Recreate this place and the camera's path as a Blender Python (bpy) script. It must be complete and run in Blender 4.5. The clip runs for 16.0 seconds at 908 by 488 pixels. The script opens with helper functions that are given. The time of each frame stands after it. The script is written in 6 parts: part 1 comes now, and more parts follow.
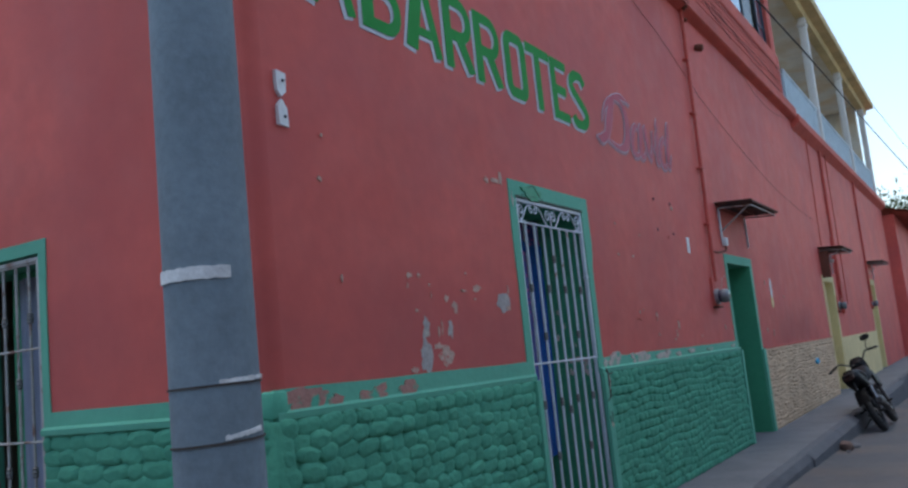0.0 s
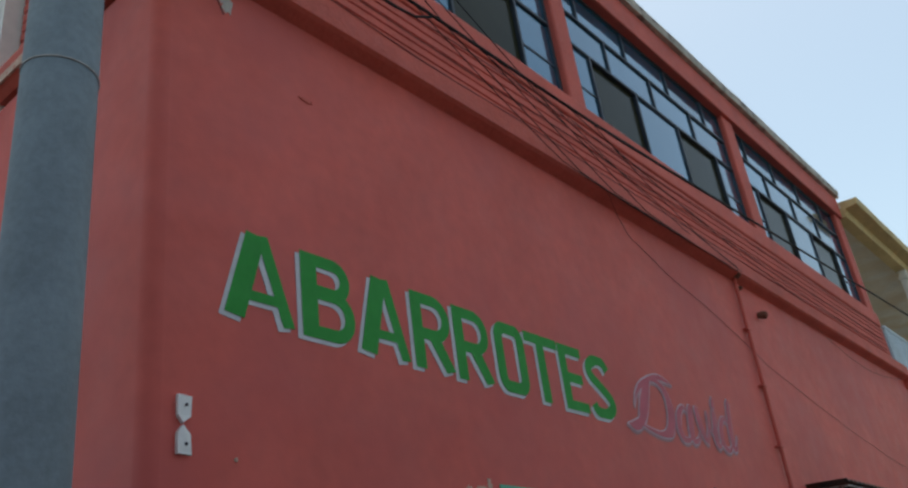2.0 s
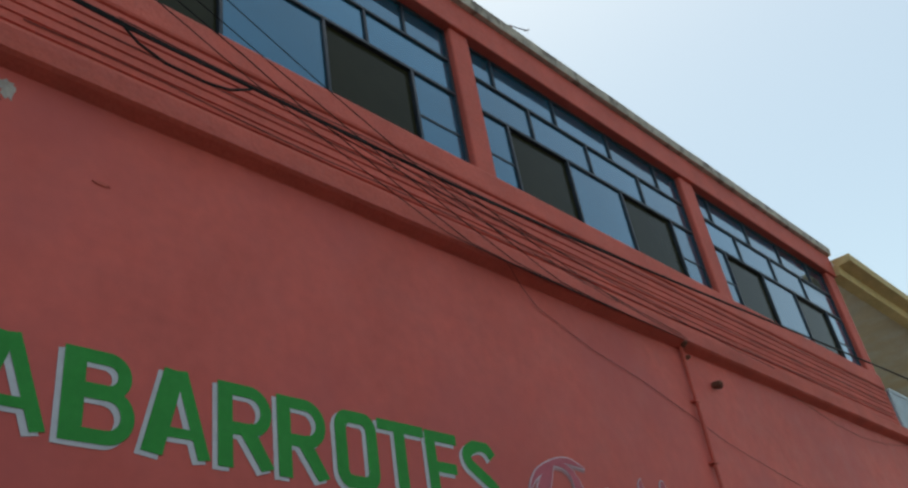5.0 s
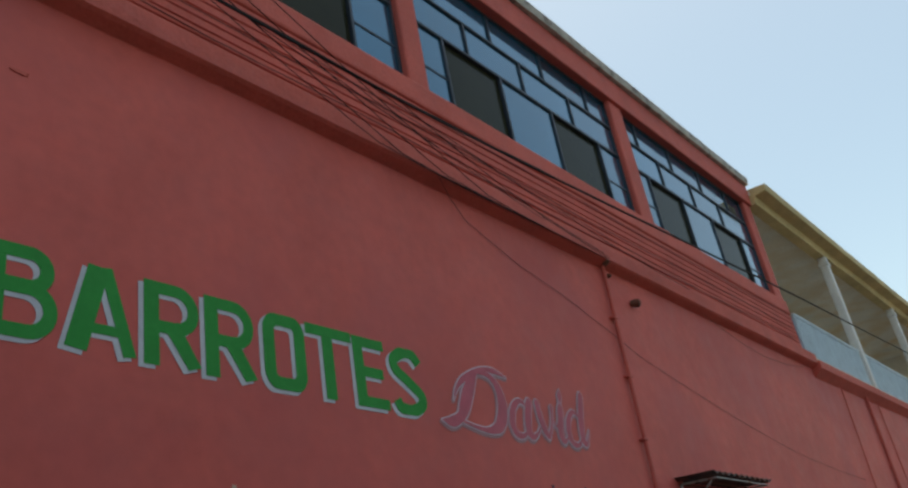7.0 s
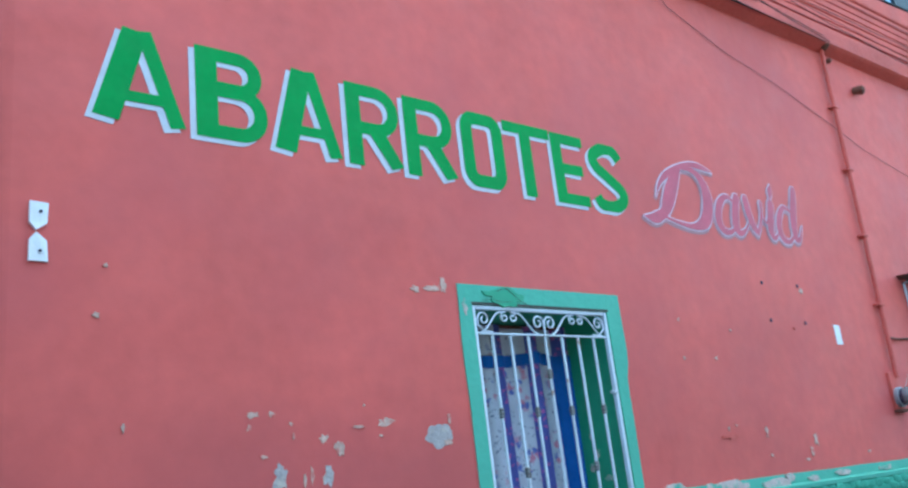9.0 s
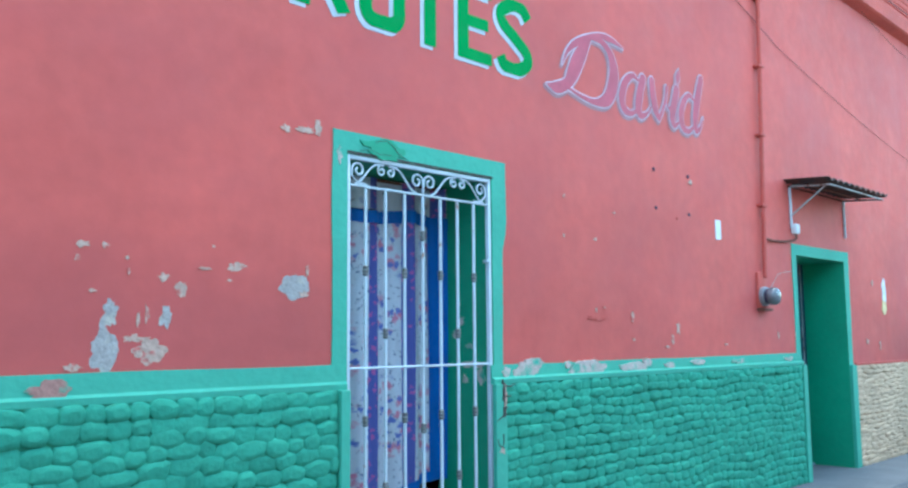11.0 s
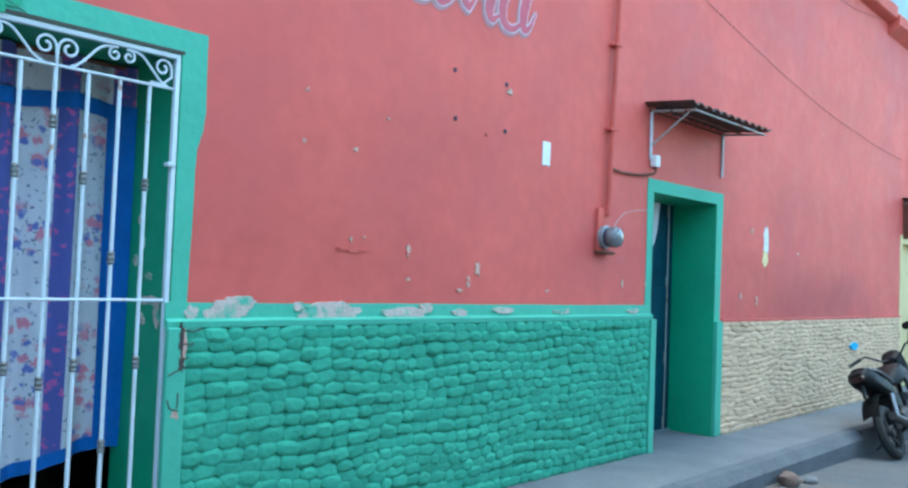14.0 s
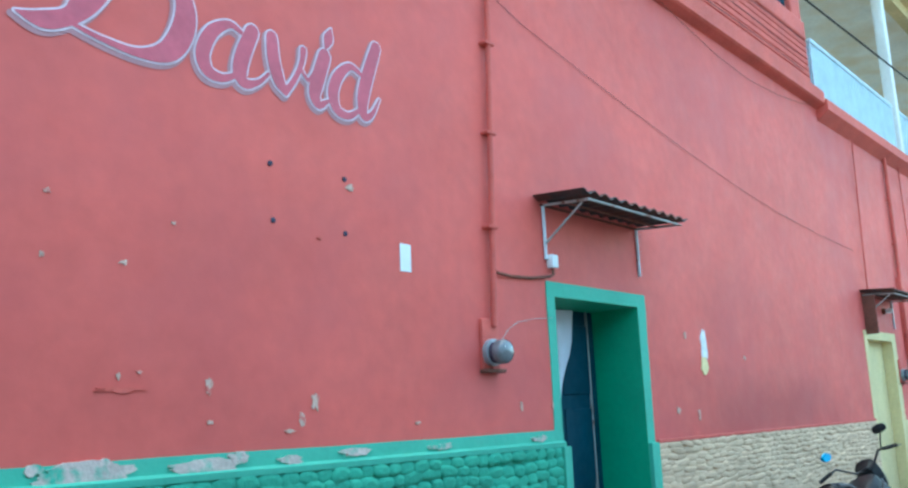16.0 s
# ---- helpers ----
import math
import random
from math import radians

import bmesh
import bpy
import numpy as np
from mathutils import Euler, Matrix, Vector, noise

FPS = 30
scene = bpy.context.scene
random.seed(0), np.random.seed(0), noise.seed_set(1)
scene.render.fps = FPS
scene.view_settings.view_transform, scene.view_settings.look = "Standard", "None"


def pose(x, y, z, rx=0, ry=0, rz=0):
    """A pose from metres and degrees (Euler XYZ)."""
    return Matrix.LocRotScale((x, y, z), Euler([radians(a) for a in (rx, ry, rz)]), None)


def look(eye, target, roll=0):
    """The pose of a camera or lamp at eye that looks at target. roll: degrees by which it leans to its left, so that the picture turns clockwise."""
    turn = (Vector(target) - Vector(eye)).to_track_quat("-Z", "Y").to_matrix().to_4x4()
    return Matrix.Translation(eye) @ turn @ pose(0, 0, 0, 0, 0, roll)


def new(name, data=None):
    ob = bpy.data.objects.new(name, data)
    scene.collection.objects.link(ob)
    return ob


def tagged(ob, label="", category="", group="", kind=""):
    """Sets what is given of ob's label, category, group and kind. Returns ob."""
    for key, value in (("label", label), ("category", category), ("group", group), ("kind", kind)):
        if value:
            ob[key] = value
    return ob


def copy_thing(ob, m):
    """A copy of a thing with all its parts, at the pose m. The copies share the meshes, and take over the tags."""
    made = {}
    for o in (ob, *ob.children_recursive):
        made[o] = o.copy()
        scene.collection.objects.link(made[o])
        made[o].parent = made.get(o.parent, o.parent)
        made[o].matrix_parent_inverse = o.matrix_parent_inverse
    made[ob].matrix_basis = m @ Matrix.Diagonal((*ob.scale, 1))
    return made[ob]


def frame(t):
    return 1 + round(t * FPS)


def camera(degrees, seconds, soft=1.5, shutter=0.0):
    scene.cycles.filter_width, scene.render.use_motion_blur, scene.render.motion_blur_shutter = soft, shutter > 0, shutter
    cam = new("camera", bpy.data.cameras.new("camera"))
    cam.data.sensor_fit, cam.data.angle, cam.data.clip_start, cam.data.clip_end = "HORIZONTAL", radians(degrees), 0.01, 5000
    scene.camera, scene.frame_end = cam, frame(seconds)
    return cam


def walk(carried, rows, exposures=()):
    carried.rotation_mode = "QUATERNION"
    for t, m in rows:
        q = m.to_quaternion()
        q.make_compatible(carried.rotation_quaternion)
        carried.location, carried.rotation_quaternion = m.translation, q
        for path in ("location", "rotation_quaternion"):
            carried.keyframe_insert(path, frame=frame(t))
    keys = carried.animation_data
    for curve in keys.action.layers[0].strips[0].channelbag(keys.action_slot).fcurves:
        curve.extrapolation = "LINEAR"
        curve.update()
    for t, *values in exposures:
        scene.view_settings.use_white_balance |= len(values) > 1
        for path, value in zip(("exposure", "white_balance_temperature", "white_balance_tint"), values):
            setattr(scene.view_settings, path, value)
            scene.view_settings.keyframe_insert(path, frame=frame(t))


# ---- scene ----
import itertools

cam = camera(54.5, 16.0, soft=2.5)
PATH = [
    (0, (-5.444, -2.738, 1.474), (-3.737, -1.73, 1.741), -5.8),
    (0.5, (-5.218, -2.848, 1.516), (-3.576, -1.769, 1.887), -6.2),
    (1, (-4.976, -3.06, 1.516), (-3.392, -1.936, 1.996), -5.7),
    (1.5, (-4.796, -3.19, 1.511), (-3.273, -2.082, 2.186), -7.1),
    (2, (-4.566, -3.346, 1.616), (-3.136, -2.27, 2.509), -7.9),
    (2.5, (-4.374, -3.62, 1.6), (-3.122, -2.483, 2.667), -8.5),
    (3, (-4.15, -3.806, 1.601), (-3.027, -2.663, 2.798), -9.4),
    (3.5, (-3.882, -3.83, 1.597), (-2.792, -2.724, 2.858), -10.0),
    (4, (-3.585, -3.911, 1.594), (-2.447, -2.78, 2.789), -10.0),
    (4.5, (-3.367, -4.054, 1.6), (-2.181, -2.894, 2.718), -8.6),
    (5, (-3.298, -4.105, 1.608), (-1.993, -3.031, 2.677), -10.0),
    (5.2, (-3.292, -4.109, 1.615), (-1.945, -3.068, 2.664), -10.5),
    (7.3, (-3.314, -3.986, 1.515), (-1.846, -2.943, 2.385), -9.9),
    (7.5, (-3.241, -3.932, 1.517), (-1.816, -2.824, 2.377), -10.2),
    (8, (-3.234, -3.925, 1.495), (-1.909, -2.654, 2.288), -9.1),
    (8.5, (-3.239, -3.928, 1.509), (-1.977, -2.545, 2.213), -8.0),
    (9, (-3.239, -3.92, 1.493), (-2.01, -2.444, 2.048), -6.7),
    (9.2, (-3.235, -3.912, 1.481), (-2.014, -2.41, 1.986), -6.2),
    (11.3, (-2.763, -3.78, 1.577), (-1.333, -2.395, 1.763), -0.0),
    (11.5, (-2.643, -3.807, 1.585), (-1.219, -2.413, 1.753), 0.4),
    (12, (-2.314, -3.907, 1.603), (-0.929, -2.469, 1.72), 1.6),
    (12.5, (-2.033, -3.912, 1.596), (-0.605, -2.516, 1.702), 2.4),
    (13, (-1.69, -3.864, 1.6), (-0.208, -2.525, 1.685), 2.1),
    (13.5, (-1.358, -3.892, 1.599), (0.126, -2.554, 1.68), 2.7),
    (14, (-0.97, -3.822, 1.569), (0.521, -2.492, 1.646), 2.2),
    (14.5, (-0.638, -3.741, 1.592), (0.9, -2.465, 1.67), 0.8),
    (15, (-0.262, -3.801, 1.604), (1.251, -2.505, 1.777), 0.5),
    (15.5, (0.046, -3.808, 1.541), (1.532, -2.498, 1.822), -0.6),
    (16, (0.394, -3.765, 1.531), (1.882, -2.485, 1.914), -2.4),
]
EXPOSURES = [
    (0, 1.42, 6250, 17), (0.5, 1.38, 6300, 17), (1.0, 1.71, 6250, 16), (1.5, 1.53, 6400, 15), (2, 1.15, 7400, 12), (2.5, 1.05, 7650, 11), (3.5, 0.96, 7850, 11), (4.5, 1.25, 7950, 10),
    (5, 1.19, 7750, 9), (7.5, 1.07, 7350, 10), (8, 1.65, 6500, 10), (8.5, 2.28, 5900, 8), (9, 2.84, 5550, 2), (11.3, 3.08, 5430, -4), (14, 3.03, 5520, -5), (15, 2.93, 5530, -6), (16, 2.93, 5500, -8),
]
walk(cam, [(t, look(eye, target, roll)) for t, eye, target, roll in PATH], EXPOSURES)

# ---- light ----
world = bpy.data.worlds.new("sky")
scene.world = world
world.use_nodes = True
wn = world.node_tree.nodes
sky = wn.new("ShaderNodeTexSky")
sky.sky_type = "NISHITA"
sky.sun_disc = False
SUN_UP, SUN_ROT = radians(82), radians(30)
sky.sun_elevation, sky.sun_rotation = SUN_UP, SUN_ROT
sky.air_density, sky.dust_density, sky.ozone_density = 1.0, 1.9, 0.0
wn["Background"].inputs["Strength"].default_value = 0.12
haze = wn.new("ShaderNodeVectorMath")
haze.operation = "MULTIPLY"
haze.inputs[1].default_value = (0.955, 1.0, 0.885)
world.node_tree.links.new(sky.outputs[0], haze.inputs[0])
world.node_tree.links.new(haze.outputs[0], wn["Background"].inputs["Color"])
sun = new("sun", bpy.data.lights.new("sun", "SUN"))
sun.data.energy, sun.data.angle, sun.data.color = 0.5, radians(30), (1.0, 0.93, 0.84)
sun_dir = Vector((math.sin(SUN_ROT) * math.cos(SUN_UP), math.cos(SUN_ROT) * math.cos(SUN_UP), math.sin(SUN_UP)))
sun.matrix_world = look(sun_dir * 40, (0, 0, 0))

# ---- materials ----


def surface(name, col, rough=0.8, metal=0.0, var=0.12, scale=2.5, fine=45.0, bump=0.15, bump_scale=60.0, second=None,
            second_scale=3.0, second_at=0.62, second_soft=0.02, each=0.0, spec=0.5, coat=0.0):
    """A node material: base colour with variation at two scales, fine relief, and if wanted patches of a second colour."""
    m = bpy.data.materials.new(name)
    m.use_nodes = True
    nt = m.node_tree
    n, link = nt.nodes, nt.links.new
    b = n["Principled BSDF"]
    b.inputs["Metallic"].default_value = metal
    b.inputs["Specular IOR Level"].default_value = spec
    b.inputs["Coat Weight"].default_value = coat
    geo = n.new("ShaderNodeNewGeometry")

    def noise_tex(s, detail=4.0, offset=0.0):
        t = n.new("ShaderNodeTexNoise")
        t.inputs["Scale"].default_value, t.inputs["Detail"].default_value = s, detail
        if offset:
            add = n.new("ShaderNodeVectorMath")
            add.inputs[1].default_value = (offset, offset * 0.7, offset * 1.3)
            link(geo.outputs["Position"], add.inputs[0])
            link(add.outputs[0], t.inputs["Vector"])
        else:
            link(geo.outputs["Position"], t.inputs["Vector"])
        return t

    def mapped(sock, a, c, d, e):
        r = n.new("ShaderNodeMapRange")
        for k, v in zip(range(1, 5), (a, c, d, e)):
            r.inputs[k].default_value = v
        link(sock, r.inputs[0])
        return r.outputs[0]

    big = mapped(noise_tex(scale).outputs["Fac"], 0.25, 0.75, 1 - var, 1 + var)
    small = mapped(noise_tex(fine, 6).outputs["Fac"], 0.25, 0.75, 1 - var * 0.6, 1 + var * 0.6)
    mul = n.new("ShaderNodeMath")
    mul.operation = "MULTIPLY"
    link(big, mul.inputs[0]), link(small, mul.inputs[1])
    value = mul.outputs[0]
    if each:
        info = n.new("ShaderNodeObjectInfo")
        m2 = n.new("ShaderNodeMath")
        m2.operation = "MULTIPLY"
        link(value, m2.inputs[0]), link(mapped(info.outputs["Random"], 0, 1, 1 - each, 1 + each), m2.inputs[1])
        value = m2.outputs[0]
    sc = n.new("ShaderNodeVectorMath")
    sc.operation = "SCALE"
    sc.inputs[0].default_value = col
    link(value, sc.inputs["Scale"])
    colour = sc.outputs[0]
    if second:
        w = mapped(noise_tex(second_scale, 7, 13.7).outputs["Fac"], second_at - second_soft, second_at + second_soft, 0, 1)
        mix = n.new("ShaderNodeMix")
        mix.data_type = "RGBA"
        link(w, mix.inputs["Factor"])
        link(colour, mix.inputs["A"])
        mix.inputs["B"].default_value = (*second, 1)
        colour = mix.outputs["Result"]
    link(colour, b.inputs["Base Color"])
    link(mapped(noise_tex(fine * 0.4, 3, 5.1).outputs["Fac"], 0.2, 0.8, max(0.02, rough - 0.1), min(1, rough + 0.1)), b.inputs["Roughness"])
    if bump:
        bp = n.new("ShaderNodeBump")
        bp.inputs["Strength"].default_value, bp.inputs["Distance"].default_value = bump, 0.02
        link(noise_tex(bump_scale, 5).outputs["Fac"], bp.inputs["Height"])
        link(bp.outputs[0], b.inputs["Normal"])
    return m


RED = surface("red_wall_paint", (0.57, 0.102, 0.083), 0.68, spec=0.35, var=0.13, scale=0.9, fine=9, bump=0.10, bump_scale=9, second=(0.47, 0.088, 0.084), second_scale=0.8, second_at=0.6, second_soft=0.16)
RED_TRIM = surface("red_trim_paint", (0.50, 0.090, 0.068), 0.8, var=0.15, scale=2, fine=30, bump=0.3, bump_scale=25)
GREEN_STONE = surface("green_painted_stone", (0.074, 0.295, 0.195), 0.85, var=0.13, scale=3, fine=30, bump=0.3, bump_scale=35, each=0.07, spec=0.12)
GREEN_BAND = surface("green_band_paint", (0.094, 0.372, 0.255), 0.75, var=0.08, scale=2, fine=25, bump=0.2, bump_scale=20)
GREEN_WORN = surface("worn_green_band_paint", (0.076, 0.375, 0.25), 0.75, var=0.08, scale=2, fine=25, bump=0.3, bump_scale=20, second=(0.48, 0.36, 0.30), second_scale=3.1, second_at=0.585, second_soft=0.015)
GREEN_DEEP = surface("deep_green_paint", (0.042, 0.295, 0.155), 0.6, var=0.1, scale=2, fine=20, bump=0.15, bump_scale=15)
CREAM_STONE = surface("cream_painted_stone", (0.55, 0.40, 0.265), 0.9, var=0.15, scale=2, fine=30, bump=0.3, bump_scale=35, each=0.08, spec=0.2)
YELLOW = surface("yellow_wall_paint", (0.66, 0.54, 0.27), 0.8, var=0.12, scale=2, fine=20, bump=0.2, bump_scale=20)
YELLOW_ROOF = surface("ochre_roof_paint", (0.60, 0.46, 0.22), 0.8, var=0.2, scale=1.5, fine=15, bump=0.2, bump_scale=15)
WHITE_WALL = surface("whitewashed_wall", (0.70, 0.69, 0.67), 0.85, var=0.1, scale=1, fine=12, bump=0.2, bump_scale=15)
# For the added unseen walls, toned down to bounce less light.
SHADE_WALL = surface("shade_wall_plaster", (0.45, 0.41, 0.36), 0.9, var=0.15, scale=1, fine=12, bump=0.2, bump_scale=15)
CONCRETE = surface("pole_concrete", (0.158, 0.205, 0.240), 0.85, var=0.2, scale=3, fine=30, bump=0.12, bump_scale=70)
ROOF_EDGE = surface("weathered_roof_concrete", (0.42, 0.38, 0.33), 0.9, var=0.3, scale=4, fine=25, bump=0.6, bump_scale=20, second=(0.2, 0.17, 0.15), second_scale=5, second_at=0.58, second_soft=0.05)
PAVE = surface("pavement_cement", (0.130, 0.134, 0.144), 0.9, var=0.14, scale=2.5, fine=30, bump=0.3, bump_scale=40, second=(0.102, 0.108, 0.12), second_scale=1.5, second_at=0.58, second_soft=0.1)
KERB = surface("kerb_cement", (0.085, 0.092, 0.104), 0.9, var=0.2, scale=4, fine=35, bump=0.5, bump_scale=25)
ROAD = surface("dusty_road", (0.068, 0.072, 0.080), 0.95, var=0.15, scale=0.8, fine=20, bump=0.4, bump_scale=35, second=(0.13, 0.098, 0.08), second_scale=0.9, second_at=0.62, second_soft=0.2)
SIGN_GREEN = surface("sign_green_paint", (0.022, 0.255, 0.05), 0.75, spec=0.2, var=0.1, scale=4, fine=25, bump=0.15, bump_scale=12)
SIGN_WHITE = surface("sign_white_paint", (0.49, 0.50, 0.54), 0.75, var=0.1, scale=5, fine=30, bump=0.15, bump_scale=12)
SIGN_OUTLINE = surface("sign_lilac_white_paint", (0.62, 0.47, 0.52), 0.75, var=0.14, scale=7, fine=30, bump=0.15, bump_scale=12)
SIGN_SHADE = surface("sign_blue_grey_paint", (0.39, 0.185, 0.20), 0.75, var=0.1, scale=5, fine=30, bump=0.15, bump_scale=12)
SIGN_PINK = surface("sign_pink_paint", (0.46, 0.090, 0.125), 0.75, var=0.15, scale=6, fine=25, bump=0.15, bump_scale=12)
IRON_WHITE = surface("white_iron_paint", (0.54, 0.59, 0.64), 0.45, var=0.08, scale=9, fine=60, bump=0.1, bump_scale=60, second=(0.35, 0.2, 0.14), second_scale=14, second_at=0.7, second_soft=0.03)
IRON_GREY = surface("weathered_grey_iron", (0.34, 0.33, 0.32), 0.6, 0.1, var=0.2, scale=9, fine=60, bump=0.2, second=(0.2, 0.1, 0.07), second_scale=9, second_at=0.6, second_soft=0.06)
BRONZE = surface("tarnished_knot", (0.17, 0.165, 0.16), 0.5, 0.4, var=0.2, scale=30, fine=90)
RUST = surface("rusty_iron", (0.15, 0.055, 0.035), 0.85, 0.2, var=0.3, scale=8, fine=50, bump=0.4, bump_scale=60)
SHEET = surface("rusted_sheet", (0.045, 0.045, 0.045), 0.7, 0.3, var=0.3, scale=6, fine=40, second=(0.10, 0.045, 0.032), second_scale=6, second_at=0.5, second_soft=0.1)
TEAL = surface("teal_door_paint", (0.004, 0.040, 0.066), 0.6, spec=0.2, var=0.15, scale=3, fine=25, bump=0.15, bump_scale=20)
DARK_ROOM = surface("dim_plaster", (0.24, 0.23, 0.17), 0.95, var=0.15, scale=2, fine=15)
DARK_FRAME = surface("dark_window_aluminium", (0.016, 0.026, 0.042), 0.5, 0.1, var=0.1, scale=10, fine=60)
FILM = surface("reflective_window_film", (0.022, 0.135, 0.225), 0.07, 0.6, each=0.22, var=0.08, scale=0.8, fine=4, bump=0.03, bump_scale=2, coat=0.45)
DARK_GLASS = surface("dark_glass", (0.02, 0.025, 0.03), 0.06, 0.0, var=0.05, scale=1, fine=5, bump=0.0)
BLACK_CABLE = surface("black_cable_rubber", (0.010, 0.010, 0.011), 0.7, var=0.1, scale=10, fine=60, bump=0, spec=0.2)
RED_CABLE = surface("paint_spattered_cable", (0.13, 0.03, 0.025), 0.7, var=0.2, scale=10, fine=60, bump=0)
TAPE = surface("worn_white_tape", (0.62, 0.63, 0.63), 0.6, var=0.2, scale=12, fine=60, bump=0.3, bump_scale=40)
PAPER = surface("white_paper", (0.70, 0.71, 0.72), 0.8, var=0.06, scale=8, fine=60, bump=0.1)
PLASTER = surface("bare_grey_plaster", (0.37, 0.335, 0.32), 0.95, var=0.2, scale=12, fine=60, bump=0.4, bump_scale=40, second=(0.46, 0.40, 0.34), second_scale=16, second_at=0.6, second_soft=0.06)
OLD_PAINT_AND_LIT_EDGE = surface("old_cream_paint_and_lit_edge", (0.50, 0.34, 0.27), 0.9, var=0.2, scale=12, fine=60, bump=0.4, bump_scale=40, second=(0.50, 0.13, 0.11), second_scale=26, second_at=0.60, second_soft=0.06)
UNDERCOAT = surface("pale_undercoat", (0.50, 0.41, 0.36), 0.9, var=0.15, scale=12, fine=60, bump=0.3, bump_scale=40, second=(0.085, 0.37, 0.255), second_scale=13, second_at=0.58, second_soft=0.09)
OLD_RED = surface("old_brick_red_coat", (0.40, 0.20, 0.165), 0.9, var=0.2, scale=12, fine=60, bump=0.3, bump_scale=40, second=(0.076, 0.37, 0.25), second_scale=11, second_at=0.58, second_soft=0.05)
TINTED = surface("olive_tinted_glass", (0.026, 0.027, 0.016), 0.12, spec=0.06, var=0.1, scale=1, fine=5, bump=0.02, bump_scale=2)
DARK_HOLE = surface("dark_plug", (0.03, 0.025, 0.05), 0.8, var=0.1)
CRACK = surface("crack_shadowed_mortar", (0.06, 0.05, 0.045), 0.95, var=0.2, scale=20, fine=60)
BLUE_BAND = surface("blue_curtain_hem", (0.01, 0.095, 0.36), 0.85, var=0.12, scale=8, fine=80, bump=0.2, bump_scale=90)
GREY_CLOTH = surface("grey_blue_curtain_cloth", (0.24, 0.27, 0.36), 0.9, var=0.1, scale=6, fine=80, bump=0.2, bump_scale=90)
LACE = surface("white_curtain_cloth", (0.55, 0.56, 0.62), 0.9, var=0.08, scale=6, fine=80, bump=0.2, bump_scale=90)
METER_GREY = surface("meter_grey_enamel", (0.25, 0.27, 0.29), 0.45, 0.3, var=0.12, scale=12, fine=50)
METER_GLASS = surface("meter_glass_over_dark_dial", (0.13, 0.14, 0.155), 0.14, 0.0, var=0.25, scale=14, fine=40, bump=0.05, bump_scale=8, spec=0.7)
BALCONY_BLUE = surface("pale_blue_railing_panel", (0.44, 0.55, 0.62), 0.6, var=0.12, scale=4, fine=30, bump=0.2, bump_scale=30)
BALCONY_BACK = surface("balcony_back_plaster", (0.76, 0.72, 0.64), 0.9, var=0.12, scale=1.2, fine=12, second=(0.70, 0.56, 0.38), second_scale=1.0, second_at=0.55, second_soft=0.12)
TYRE = surface("tyre_rubber", (0.012, 0.012, 0.013), 0.8, var=0.2, scale=20, fine=80, bump=0.4, bump_scale=90)
BIKE_BLACK = surface("black_bike_plastic", (0.007, 0.008, 0.010), 0.55, var=0.15, scale=12, fine=60, spec=0.22)
BIKE_GREY = surface("dark_engine_metal", (0.035, 0.035, 0.038), 0.5, 0.4, var=0.2, scale=20, fine=80)
CHROME = surface("dull_chrome", (0.20, 0.20, 0.21), 0.35, 0.9, var=0.1, scale=20, fine=80)
BIKE_SILVER = surface("silver_tail_panel", (0.14, 0.145, 0.155), 0.35, 0.5, var=0.1, scale=20, fine=80)
TAIL_RED = surface("tail_lamp_red", (0.022, 0.004, 0.004), 0.3, var=0.05)
BLUE_MARK = surface("sky_blue_spray_mark", (0.03, 0.36, 0.62), 0.7, var=0.1, scale=20, fine=60)
YELLOW_MARK = surface("faded_yellow_mark", (0.25, 0.235, 0.15), 0.85, var=0.25, scale=14, fine=60)
ROCK = surface("reddish_rubble", (0.13, 0.085, 0.07), 0.95, var=0.25, scale=20, fine=60, bump=0.6, bump_scale=50)
LEAF = surface("dusty_leaves", (0.06, 0.09, 0.045), 0.7, var=0.3, scale=3, fine=30)
BARK = surface("bark", (0.12, 0.09, 0.07), 0.95, var=0.25, scale=8, fine=40, bump=0.6)
TILE = surface("red_roof_tile", (0.33, 0.09, 0.06), 0.85, var=0.25, scale=5, fine=30, bump=0.4, bump_scale=30)


